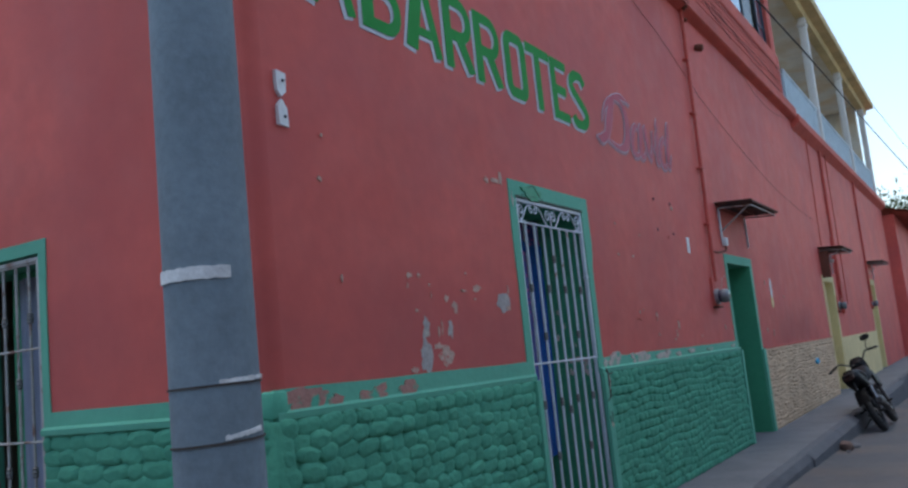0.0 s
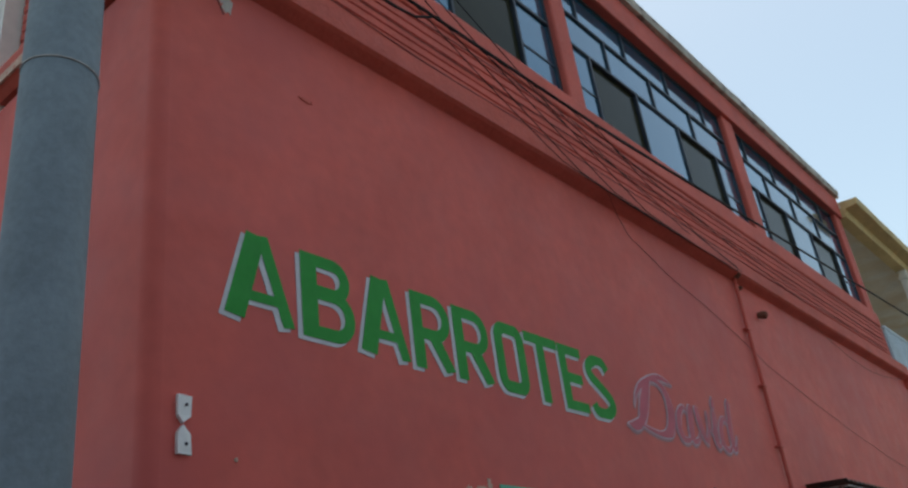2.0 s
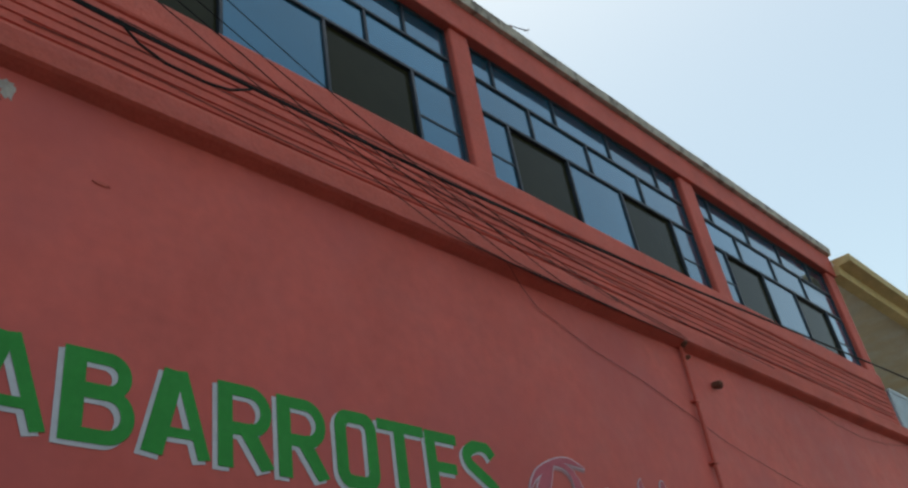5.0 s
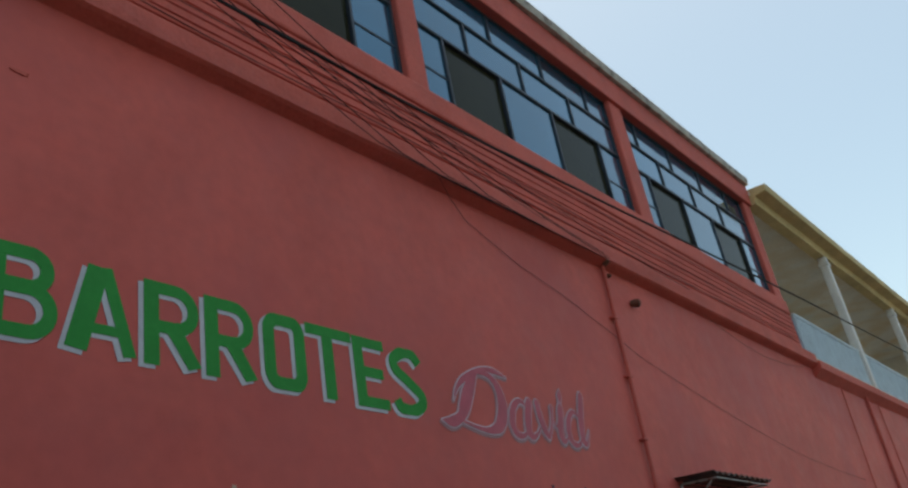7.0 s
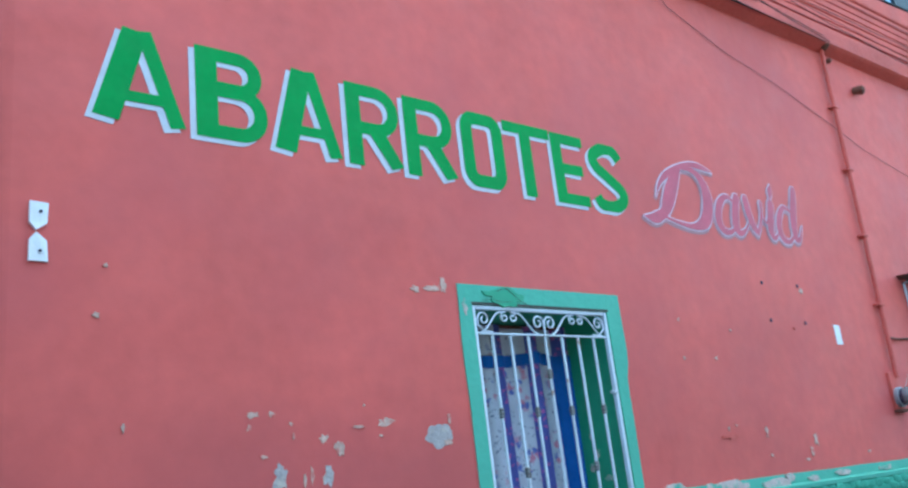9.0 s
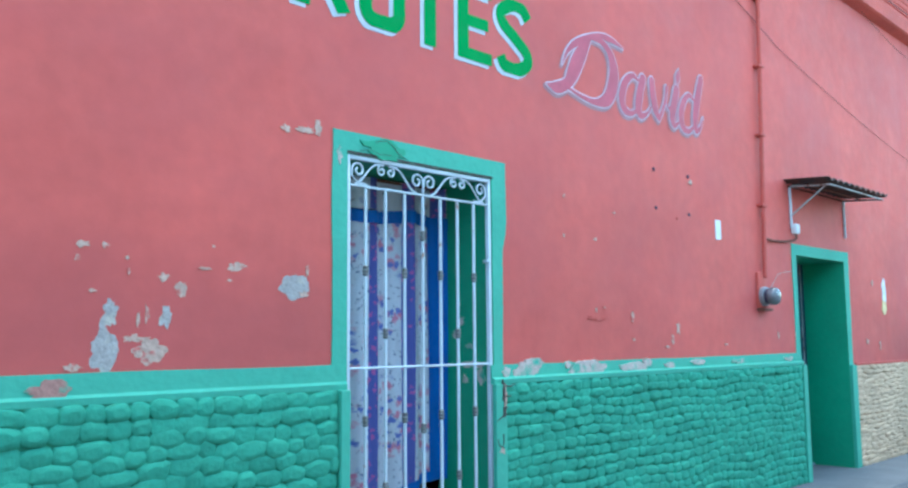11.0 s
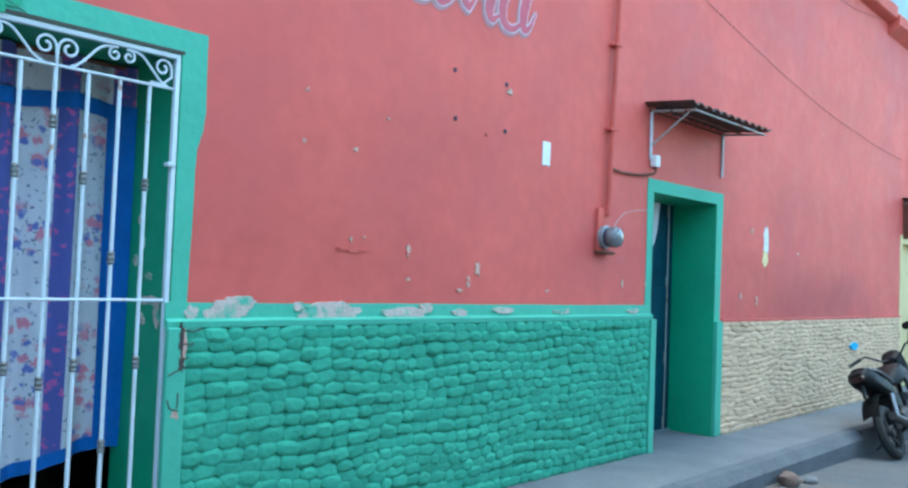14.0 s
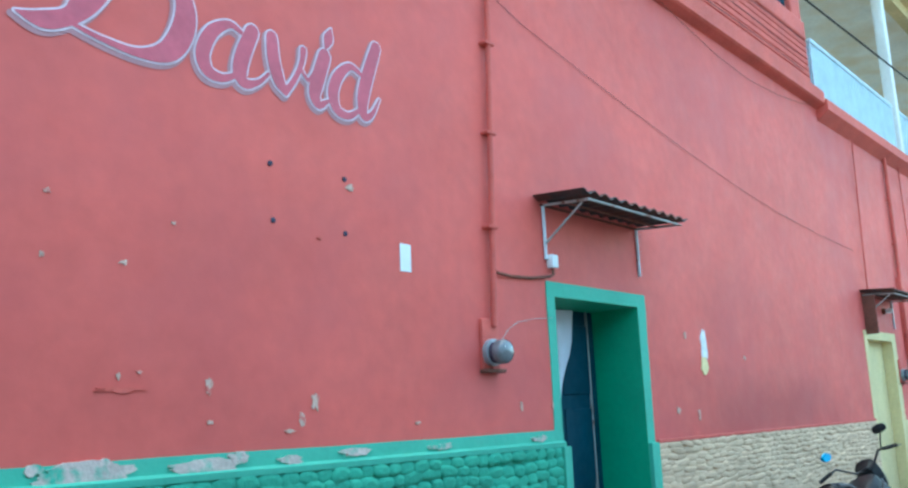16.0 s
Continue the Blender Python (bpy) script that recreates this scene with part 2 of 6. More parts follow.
def damp_stain(m, centre, size, col, most):
    """A ragged damp stain on a painted wall."""
    nt = m.node_tree
    n, link = nt.nodes, nt.links.new
    b = n["Principled BSDF"]
    base = b.inputs["Base Color"].links[0].from_socket
    geo = n.new("ShaderNodeNewGeometry")
    mp = n.new("ShaderNodeMapping")
    mp.vector_type = "TEXTURE"
    mp.inputs["Location"].default_value, mp.inputs["Scale"].default_value = centre, size
    link(geo.outputs["Position"], mp.inputs[0])
    far = n.new("ShaderNodeVectorMath")
    far.operation = "LENGTH"
    link(mp.outputs[0], far.inputs[0])
    tex = n.new("ShaderNodeTexNoise")
    tex.inputs["Scale"].default_value, tex.inputs["Detail"].default_value = 1.7, 6
    link(geo.outputs["Position"], tex.inputs["Vector"])
    add = n.new("ShaderNodeMath")
    add.operation = "MULTIPLY_ADD"
    link(tex.outputs["Fac"], add.inputs[0])
    add.inputs[1].default_value = 1.6
    link(far.outputs["Value"], add.inputs[2])
    r = n.new("ShaderNodeMapRange")
    for k, v in zip(range(1, 5), (1.0, 1.9, most, 0)):
        r.inputs[k].default_value = v
    link(add.outputs[0], r.inputs[0])
    mix = n.new("ShaderNodeMix")
    mix.data_type = "RGBA"
    link(r.outputs[0], mix.inputs["Factor"])
    link(base, mix.inputs["A"])
    mix.inputs["B"].default_value = (*col, 1)
    link(mix.outputs["Result"], b.inputs["Base Color"])


damp_stain(RED, (9.8, 0, 1.45), (3.0, 5, 0.55), (0.30, 0.055, 0.052), 0.5)
damp_stain(RED, (-1.0, 0, 1.6), (2.2, 5, 0.5), (0.36, 0.075, 0.075), 0.5)


def curtain_cloth():
    """White cotton with flowers, purple stripes and small sprigs, in real size."""
    m = surface("flowered_curtain_cloth", (0.50, 0.51, 0.57), 0.9, var=0.07, scale=6, fine=90, bump=0.2, bump_scale=120)
    nt = m.node_tree
    n, link = nt.nodes, nt.links.new
    b = n["Principled BSDF"]
    base = b.inputs["Base Color"].links[0].from_socket
    geo = n.new("ShaderNodeNewGeometry")
    xyz = n.new("ShaderNodeSeparateXYZ")
    link(geo.outputs["Position"], xyz.inputs[0])

    def math_node(op, a, c=None):
        k = n.new("ShaderNodeMath")
        k.operation = op
        for i, v in enumerate((a, c)):
            if v is None:
                continue
            if isinstance(v, (int, float)):
                k.inputs[i].default_value = v
            else:
                link(v, k.inputs[i])
        return k.outputs[0]

    def over(under, mask, col):
        mix = n.new("ShaderNodeMix")
        mix.data_type = "RGBA"
        link(mask, mix.inputs["Factor"])
        link(under, mix.inputs["A"])
        mix.inputs["B"].default_value = (*col, 1)
        return mix.outputs["Result"]

    def blobs(scale, size, offset, keep):
        mp = n.new("ShaderNodeMapping")
        mp.inputs["Location"].default_value = (offset, 0, offset * 1.7)
        mp.inputs["Scale"].default_value = (1, 0.05, 1)
        link(geo.outputs["Position"], mp.inputs[0])
        wob = n.new("ShaderNodeTexNoise")
        wob.inputs["Scale"].default_value = 38
        link(mp.outputs[0], wob.inputs["Vector"])
        off = n.new("ShaderNodeVectorMath")
        off.operation = "MULTIPLY_ADD"
        link(wob.outputs["Color"], off.inputs[0])
        off.inputs[1].default_value = (0.06, 0.0, 0.06)
        link(mp.outputs[0], off.inputs[2])
        v = n.new("ShaderNodeTexVoronoi")
        v.inputs["Scale"].default_value = scale
        link(off.outputs[0], v.inputs["Vector"])
        soft_edge = n.new("ShaderNodeMapRange")
        link(v.outputs["Distance"], soft_edge.inputs["Value"])
        soft_edge.inputs["From Min"].default_value, soft_edge.inputs["From Max"].default_value = size * 1.12, size * 0.78
        near = soft_edge.outputs["Result"]
        sep = n.new("ShaderNodeSeparateColor")
        link(v.outputs["Color"], sep.inputs[0])
        return math_node("MULTIPLY", near, math_node("LESS_THAN", sep.outputs[0], keep))

    cycle = math_node("FRACT", math_node("DIVIDE", math_node("SUBTRACT", xyz.outputs["X"], 0.61), 0.29))
    stripe = math_node("LESS_THAN", cycle, 0.30)
    colour = over(base, blobs(34, 0.27, 1.1, 0.7), (0.17, 0.19, 0.27))
    posy = blobs(4.6, 0.52, 3.3, 0.8)
    colour = over(colour, math_node("MULTIPLY", posy, blobs(17, 0.50, 3.3, 0.6)), (0.50, 0.19, 0.27))
    colour = over(colour, math_node("MULTIPLY", posy, blobs(19, 0.42, 3.9, 0.5)), (0.12, 0.15, 0.42))
    colour = over(colour, stripe, (0.075, 0.085, 0.30))
    colour = over(colour, math_node("MULTIPLY", stripe, blobs(24, 0.36, 7.7, 0.7)), (0.36, 0.09, 0.28))
    link(colour, b.inputs["Base Color"])
    return m


CURTAIN = curtain_cloth()

# ---- mesh helpers ----
ORIGIN = {}


def bm_box(bm, x0, x1, y0, y1, z0, z1, bevel=0.0):
    made = bmesh.ops.create_cube(bm, size=1)["verts"]
    for v in made:
        v.co = Vector(((x0 + x1) / 2 + v.co.x * (x1 - x0), (y0 + y1) / 2 + v.co.y * (y1 - y0), (z0 + z1) / 2 + v.co.z * (z1 - z0)))
    if bevel:
        edges = list({e for v in made for e in v.link_edges})
        bmesh.ops.bevel(bm, geom=edges, offset=bevel, segments=2, affect="EDGES", profile=0.5)
    return bm


def boxed(*dims, bevel=0.0):
    return bm_box(bmesh.new(), *dims, bevel=bevel)


def bm_tube(bm, pts, r, n=6, flat=1.0):
    """A swept tube along points; r is a number or one radius for each point."""
    pts = [Vector(p) for p in pts]
    rings = []
    side = None
    for i, p in enumerate(pts):
        d = (pts[min(i + 1, len(pts) - 1)] - pts[max(i - 1, 0)]).normalized()
        if side is None:
            side = d.cross(Vector((0.13, 0.97, 0.21))).normalized()
        side = (side - d * side.dot(d)).normalized()
        up = d.cross(side)
        rad = r[i] if isinstance(r, (list, tuple)) else r
        rings.append([bm.verts.new(p + (side * math.cos(2 * math.pi * k / n) + up * flat * math.sin(2 * math.pi * k / n)) * rad) for k in range(n)])
    for a, b in zip(rings, rings[1:]):
        for k in range(n):
            bm.faces.new((a[k], a[(k + 1) % n], b[(k + 1) % n], b[k]))
    bm.faces.new(rings[0][::-1])
    bm.faces.new(rings[-1])
    return bm


def tube(pts, r, n=6, flat=1.0):
    return bm_tube(bmesh.new(), pts, r, n, flat)


def bm_lathe(bm, centre, axis, profile, n=20):
    """Turns (distance along axis, radius) pairs about an axis."""
    centre, axis = Vector(centre), Vector(axis).normalized()
    a = axis.orthogonal().normalized()
    b = axis.cross(a)
    rings = [[bm.verts.new(centre + axis * h + (a * math.cos(2 * math.pi * k / n) + b * math.sin(2 * math.pi * k / n)) * max(r, 1e-4)) for k in range(n)] for h, r in profile]
    for p, q in zip(rings, rings[1:]):
        for k in range(n):
            bm.faces.new((p[k], p[(k + 1) % n], q[(k + 1) % n], q[k]))
    bm.faces.new(rings[0][::-1])
    bm.faces.new(rings[-1])
    return bm


def lathe(centre, axis, profile, n=20):
    return bm_lathe(bmesh.new(), centre, axis, profile, n)


def finish(bm, name, material, smooth=True):
    bmesh.ops.recalc_face_normals(bm, faces=bm.faces)
    me = bpy.data.meshes.new(name)
    bm.to_mesh(me)
    bm.free()
    me.materials.append(material)
    if smooth:
        me.shade_smooth()
        me.set_sharp_from_angle(angle=radians(38))
    return me


def thing(name, at, label, category, group="", kind=""):
    ob = new(name)
    ob.empty_display_size = 0.1
    ob.location = at
    ORIGIN[ob.name] = Vector(at)
    return tagged(ob, label, category, group, kind)


def part(name, bm, material, parent, label="", smooth=True):
    """Links a bmesh, drawn in world places, as one mesh under a thing or a part."""
    o = ORIGIN.get(parent.name, Vector((0, 0, 0)))
    bmesh.ops.translate(bm, verts=bm.verts, vec=-o)
    ob = new(name, finish(bm, name, material, smooth))
    ob.parent = parent
    ORIGIN[ob.name] = o
    if label:
        tagged(ob, label)
    return ob


def solo(name, bm, material, label="", category="", group="", kind="", smooth=True):
    ob = new(name, finish(bm, name, material, smooth))
    ORIGIN[ob.name] = Vector((0, 0, 0))
    return tagged(ob, label, category, group, kind)


def structure(name, bm, material, label="", smooth=False):
    return solo(name, bm, material, label, kind="structure", smooth=smooth)


def bm_sheet_wall(bm, u0, u1, z0, z1, thick, holes, to_world):
    """A wall with openings right through it: front, back, reveals and ends. to_world(u, depth, z) places it."""
    us = sorted({u0, u1, *(v for h in holes for v in h[:2] if u0 < v < u1)})
    zs = sorted({z0, z1, *(v for h in holes for v in h[2:] if z0 < v < z1)})

    def solid(i, j):
        if not (0 <= i < len(us) - 1 and 0 <= j < len(zs) - 1):
            return False
        cu, cz = (us[i] + us[i + 1]) / 2, (zs[j] + zs[j + 1]) / 2
        return not any(a < cu < b and c < cz < d for a, b, c, d in holes)

    verts = {}

    def v(i, d, j):
        key = (i, d, j)
        if key not in verts:
            verts[key] = bm.verts.new(to_world(us[i], thick * d, zs[j]))
        return verts[key]

    for i in range(len(us) - 1):
        for j in range(len(zs) - 1):
            if not solid(i, j):
                continue
            for d in (0, 1):
                bm.faces.new((v(i, d, j), v(i + 1, d, j), v(i + 1, d, j + 1), v(i, d, j + 1)))
            for di, dj, a, b in ((-1, 0, (i, j), (i, j + 1)), (1, 0, (i + 1, j), (i + 1, j + 1)), (0, -1, (i, j), (i + 1, j)), (0, 1, (i, j + 1), (i + 1, j + 1))):
                if not solid(i + di, j + dj):
                    bm.faces.new((v(a[0], 0, a[1]), v(b[0], 0, b[1]), v(b[0], 1, b[1]), v(a[0], 1, a[1])))
    return bm


def south(u, d, z):
    return Vector((u, d, z))


def west(u, d, z):
    return Vector((-2.5 + d, u, z))


def blob(cx, cz, w, h, y=-0.0016, seed=0, n=34, rough=0.6):
    """An irregular thin patch lying on the south wall."""
    rng = random.Random(seed)
    bm = bmesh.new()
    top = []
    for k in range(n):
        a = 2 * math.pi * k / n
        r = 1 + rough * (noise.noise(Vector((math.cos(a) * 1.9 + seed * 7.3, math.sin(a) * 1.9, seed * 3.1))) * 1.3 + rng.uniform(-0.25, 0.25))
        top.append(bm.verts.new((cx + math.cos(a) * w / 2 * r, y, cz + math.sin(a) * h / 2 * r)))
    low = [bm.verts.new((v.co.x, 0.004, v.co.z)) for v in top]
    bm.faces.new(top)
    for k in range(n):
        bm.faces.new((top[k], low[k], low[(k + 1) % n], top[(k + 1) % n]))
    return bm


def sagged(a, b, sag, n=14, wobble=0.0, seed=0):
    a, b = Vector(a), Vector(b)
    pts = []
    for k in range(n + 1):
        s = k / n
        p = a.lerp(b, s) - Vector((0, 0, 4 * sag * s * (1 - s)))
        if wobble:
            p += Vector((0, noise.noise(Vector((s * 9, seed, 0))) * wobble * 0.4, noise.noise(Vector((s * 9, seed, 5))) * wobble))
        pts.append(p)
    return pts

# ---- large structure ----
# Openings of the street wall: two doors of the green part, two of the yellow part.
D1, D2, D3, D4 = (0.10, 1.29, 0.10, 2.60), (5.90, 7.15, 0.10, 2.39), (13.55, 14.75, 0.10, 2.36), (21.7, 22.9, 0.10, 2.5)
END = 29.5
PAVE_Z = 0.13

FALL = 0.0235


def road_z(x):
    """The street is level by the corner and falls gently beyond it."""
    return -FALL * (min(max(x, 3.0), 30.0) - 3.0)


bm = bmesh.new()
rows = []
for x in (-400, -40, -3, 3, 6, 9, 12, 20, 30, 60, 400):
    rows.append([bm.verts.new((x, y, road_z(x))) for y in (-400, -40, -9, -3, 0.4, 40, 400)])
for a, b in zip(rows, rows[1:]):
    for k in range(6):
        bm.faces.new((a[k], b[k], b[k + 1], a[k + 1]))
ground = structure("ground", bm, ROAD)
bm = boxed(-2.6, END, -0.72, 0.5, -0.75, PAVE_Z, bevel=0.012)
pavement = structure("pavement", bm, PAVE, "narrow grey cement pavement along the wall")
structure("pavement_west", boxed(-3.45, -2.602, -0.72, 24, -0.1, PAVE_Z - 0.003, bevel=0.012), PAVE)
bm = bmesh.new()
for x in range(-3, 29, 4):
    j = 0.012 * math.sin(x * 2.3)
    ring = [(-0.723, -0.75), (-0.723, PAVE_Z - 0.006), (-0.80 - j, PAVE_Z - 0.018), (-0.85 + j, 0.03), (-0.87, -0.75)]
    a = [bm.verts.new((x + 0.006, y, z)) for y, z in ring]
    b = [bm.verts.new((x + 3.994, y, z)) for y, z in ring]
    for k in range(5):
        bm.faces.new((a[k], a[(k + 1) % 5], b[(k + 1) % 5], b[k]))
    bm.faces.new(a), bm.faces.new(b[::-1])
structure("kerb", bm, KERB)

bm = bm_sheet_wall(bmesh.new(), -2.42, END, 0.0, 5.6, 0.5, [D1, D2, D3, D4], south)
wall_south = structure("wall_south", bm, RED, "tall red painted plaster wall with sign lettering")
W1 = (1.63, 2.82, 0.10, 2.30)
wall_west = structure("wall_west", bm_sheet_wall(bmesh.new(), 0.08, 24, 0.0, 5.5, 0.5, [W1], west), RED)
bm = bmesh.new()
prof = [(-2.42 - 0.08 * math.sin(a), 0.08 - 0.08 * math.cos(a)) for a in [k * math.pi / 12 for k in range(7)]]
low = [bm.verts.new((x, y, 0)) for x, y in [*prof, (-2.42, 0.08)]]
high = [bm.verts.new((x, y, 5.6)) for x, y in [*prof, (-2.42, 0.08)]]
for k in range(8):
    bm.faces.new((low[k], low[(k + 1) % 8], high[(k + 1) % 8], high[k]))
bm.faces.new(low), bm.faces.new(high)
structure("wall_corner", bm, RED, smooth=True)

# Plain rooms behind the openings.


def room(name, x0, x1, y0, y1, z0, z1, material):
    bm = bmesh.new()
    t = 0.08
    bm_box(bm, x0 - t, x1 + t, y1, y1 + t, z0 - t, z1 + t)
    bm_box(bm, x0 - t, x0, y0, y1, z0 - t, z1 + t)
    bm_box(bm, x1, x1 + t, y0, y1, z0 - t, z1 + t)
    bm_box(bm, x0, x1, y0, y1, z0 - t, z0)
    structure(name, bm, material)
    structure("ceiling", boxed(x0, x1, y0, y1, z1, z1 + t), material)


room("shop_room", -1.2, 4.4, 0.503, 4.5, 0.10, 3.4, DARK_ROOM)
room("back_room", 5.2, 8.2, 0.56, 3.5, 0.10, 3.2, DARK_ROOM)
room("far_room", 13.0, 15.4, 0.503, 3.5, 0.10, 3.2, DARK_ROOM)
room("end_room", 21.0, 23.6, 0.503, 3.5, 0.10, 3.2, DARK_ROOM)
bm = bmesh.new()
bm_box(bm, -1.99, -1.3, 1.2, 1.28, 0.1, 3), bm_box(bm, -1.99, -1.3, 3.1, 3.18, 0.1, 3), bm_box(bm, -1.38, -1.3, 1.28, 3.1, 0.1, 3), bm_box(bm, -1.99, -1.38, 1.28, 3.1, 2.9, 3)
structure("west_room", bm, DARK_ROOM)

# Painted door surrounds, 6 mm of paint and plaster on the wall.


def surround(name, d, outer, material, foot, to_world=south, wobble=0.0):
    """A flat plaster band round an opening, lined through the reveal."""
    x0, x1, z0, z1 = d
    ox0, ox1, oz1 = outer
    bm = bmesh.new()
    n = 14
    for side in (0, 1):
        xi, xo = ((x0, ox0), (x1, ox1))[side]
        inner, edge = [], []
        for k in range(n + 1):
            z = foot + (oz1 - foot) * k / n
            o = xo + 0.012 * noise.noise(Vector((z * 2.1, side * 4.0, 1.5)))
            if side:
                s = min(1, max(0, (2.32 - z) / 0.22))
                o -= wobble * s * s * (3 - 2 * s)
            inner.append((xi, min(z, oz1)))
            edge.append((o, z))
        for k in range(n):
            q = [inner[k], edge[k], edge[k + 1], inner[k + 1]]
            f = [bm.verts.new(to_world(u, -0.007, z)) for u, z in q]
            g = [bm.verts.new(to_world(u, 0.002, z)) for u, z in q]
            bm.faces.new(f)
            bm.faces.new((f[1], f[2], g[2], g[1]))
            bm.faces.new((f[0], f[3], g[3], g[0]))
    f = [bm.verts.new(to_world(u, -0.0065, z)) for u, z in ((x0, z1), (x1, z1), (x1, oz1), (x0, oz1))]
    g = [bm.verts.new(to_world(u, 0.002, z)) for u, z in ((x0, z1), (x1, z1), (x1, oz1), (x0, oz1))]
    bm.faces.new(f), bm.faces.new((f[2], f[3], g[3], g[2]))
    return structure(name, bm, material)


def reveal(name, d, material, depth=0.5, to_world=south):
    """Paint inside the opening: two jambs and the head, 4 mm thick."""
    x0, x1, z0, z1 = d
    bm = bmesh.new()
    for u0, u1, a, b in ((x0, x0 + 0.004, z0, z1 - 0.004), (x1 - 0.004, x1, z0, z1 - 0.004), (x0, x1, z1 - 0.004, z1)):
        c = [bm.verts.new(to_world(u, y, z)) for u in (u0, u1) for y in (-0.006, depth) for z in (a, b)]
        for q in ((0, 1, 3, 2), (4, 5, 7, 6), (0, 1, 5, 4), (2, 3, 7, 6), (0, 2, 6, 4), (1, 3, 7, 5)):
            bm.faces.new([c[i] for i in q])
    return structure(name, bm, material)


surround("door_1_surround", D1, (0.0, 1.43, 2.72), GREEN_BAND, 1.39, wobble=0.05)
surround("door_2_surround", D2, (5.80, 7.29, 2.5), GREEN_BAND, 1.24, wobble=0.015)
surround("door_3_surround", D3, (13.42, 14.95, 2.48), YELLOW, 0.13)
surround("door_4_surround", D4, (21.55, 23.05, 2.65), YELLOW, 0.13)
surround("door_5_surround", W1, (1.57, 2.88, 2.37), GREEN_BAND, 1.43, to_world=west)
# Reveals of the two street doors use a deeper green than their surrounds.
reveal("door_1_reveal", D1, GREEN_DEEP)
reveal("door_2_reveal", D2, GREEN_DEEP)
reveal("door_3_reveal", D3, YELLOW)
reveal("door_4_reveal", D4, YELLOW)
reveal("door_5_reveal", W1, GREEN_BAND, to_world=west)

# Dado: plaster backing, painted band with a small ledge above it, stones set into it further down.
DADO = 1.30


def band(name, u0, u1, z0, z1, material, to_world=south, lip=0.036):
    bm = bmesh.new()
    n = max(2, int((u1 - u0) / 0.12))
    rows = []
    for k in range(n + 1):
        u = u0 + (u1 - u0) * k / n
        j = 0.006 * noise.noise(Vector((u * 1.7, z1, 3)))
        rows.append([bm.verts.new(to_world(u, d, z)) for d, z in ((0.004, z0), (-lip + 0.003, z0), (-lip, z0 + 0.03), (-0.012, z0 + 0.045), (-0.010, z1 + j), (0.004, z1 + j))])
    for a, b in zip(rows, rows[1:]):
        for i in range(6):
            bm.faces.new((a[i], a[(i + 1) % 6], b[(i + 1) % 6], b[i]))
    bm.faces.new(rows[0]), bm.faces.new(rows[-1][::-1])
    return structure(name, bm, material)


def backing(name, u0, u1, z1, material, to_world=south):
    bm = bmesh.new()
    c = [bm.verts.new(to_world(u, d, z)) for u in (u0, u1) for d in (-0.012, 0.004) for z in (PAVE_Z - 0.01, z1)]
    for q in ((0, 1, 3, 2), (4, 5, 7, 6), (0, 1, 5, 4), (2, 3, 7, 6), (0, 2, 6, 4), (1, 3, 7, 5)):
        bm.faces.new([c[i] for i in q])
    return structure(name, bm, material)


band("dado_band_1", -2.50, 0.095, DADO, 1.435, GREEN_BAND, lip=0.024)
band("dado_band_2", 1.262, 5.90, DADO - 0.02, 1.40, GREEN_BAND)
band("dado_band_3", 0.06, 1.625, DADO + 0.01, 1.43, GREEN_BAND, west)
dado_1 = tagged(backing("dado_1", -2.50, 0.095, DADO, GREEN_STONE), "green painted rubble stone dado below the wall")
dado_2 = tagged(backing("dado_2", 1.295, 5.896, DADO - 0.02, GREEN_STONE), "green painted rubble stone dado below the wall")
dado_3 = tagged(backing("dado_3", 7.29, 13.42, 1.235, CREAM_STONE), "cream painted rubble stone dado below the wall")
dado_4 = tagged(backing("dado_4", 0.0, 1.62, DADO + 0.01, GREEN_STONE, west), "green painted rubble stone dado round the corner")
dado_5 = tagged(backing("dado_5", 14.95, 21.55, 1.2, YELLOW), "yellow painted dado of the far house")
# Smooth green margins of the stone fields beside the doors.
structure("dado_margin_1", boxed(0.035, 0.098, -0.05, -0.012, PAVE_Z, DADO, bevel=0.006), GREEN_BAND)
structure("dado_margin_2", boxed(1.262, 1.365, -0.047, -0.012, PAVE_Z, DADO - 0.02, bevel=0.006), GREEN_BAND)
structure("dado_margin_3", boxed(5.85, 5.94, -0.05, -0.012, PAVE_Z, DADO - 0.02, bevel=0.006), GREEN_BAND)
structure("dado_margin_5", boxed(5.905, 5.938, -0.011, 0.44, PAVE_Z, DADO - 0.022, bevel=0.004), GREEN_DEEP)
structure("dado_margin_4", boxed(7.155, 7.288, -0.04, 0.003, PAVE_Z, 1.245, bevel=0.006), GREEN_BAND)
structure("dado_corner", boxed(-2.53, -2.40, -0.03, 0.09, PAVE_Z, DADO + 0.004, bevel=0.03), GREEN_STONE, smooth=True)
structure("dado_band_corner", boxed(-2.522, -2.42, -0.022, 0.07, DADO + 0.006, 1.432, bevel=0.02), GREEN_WORN, smooth=True)
structure("baseboard", boxed(7.29, 13.42, -0.03, -0.013, 1.235, 1.265, bevel=0.005), RED_TRIM)

# Cornice, banded brick parapet, sill, window posts and eave of the upper floor.
UPPER_END = 12.78
bm = bmesh.new()


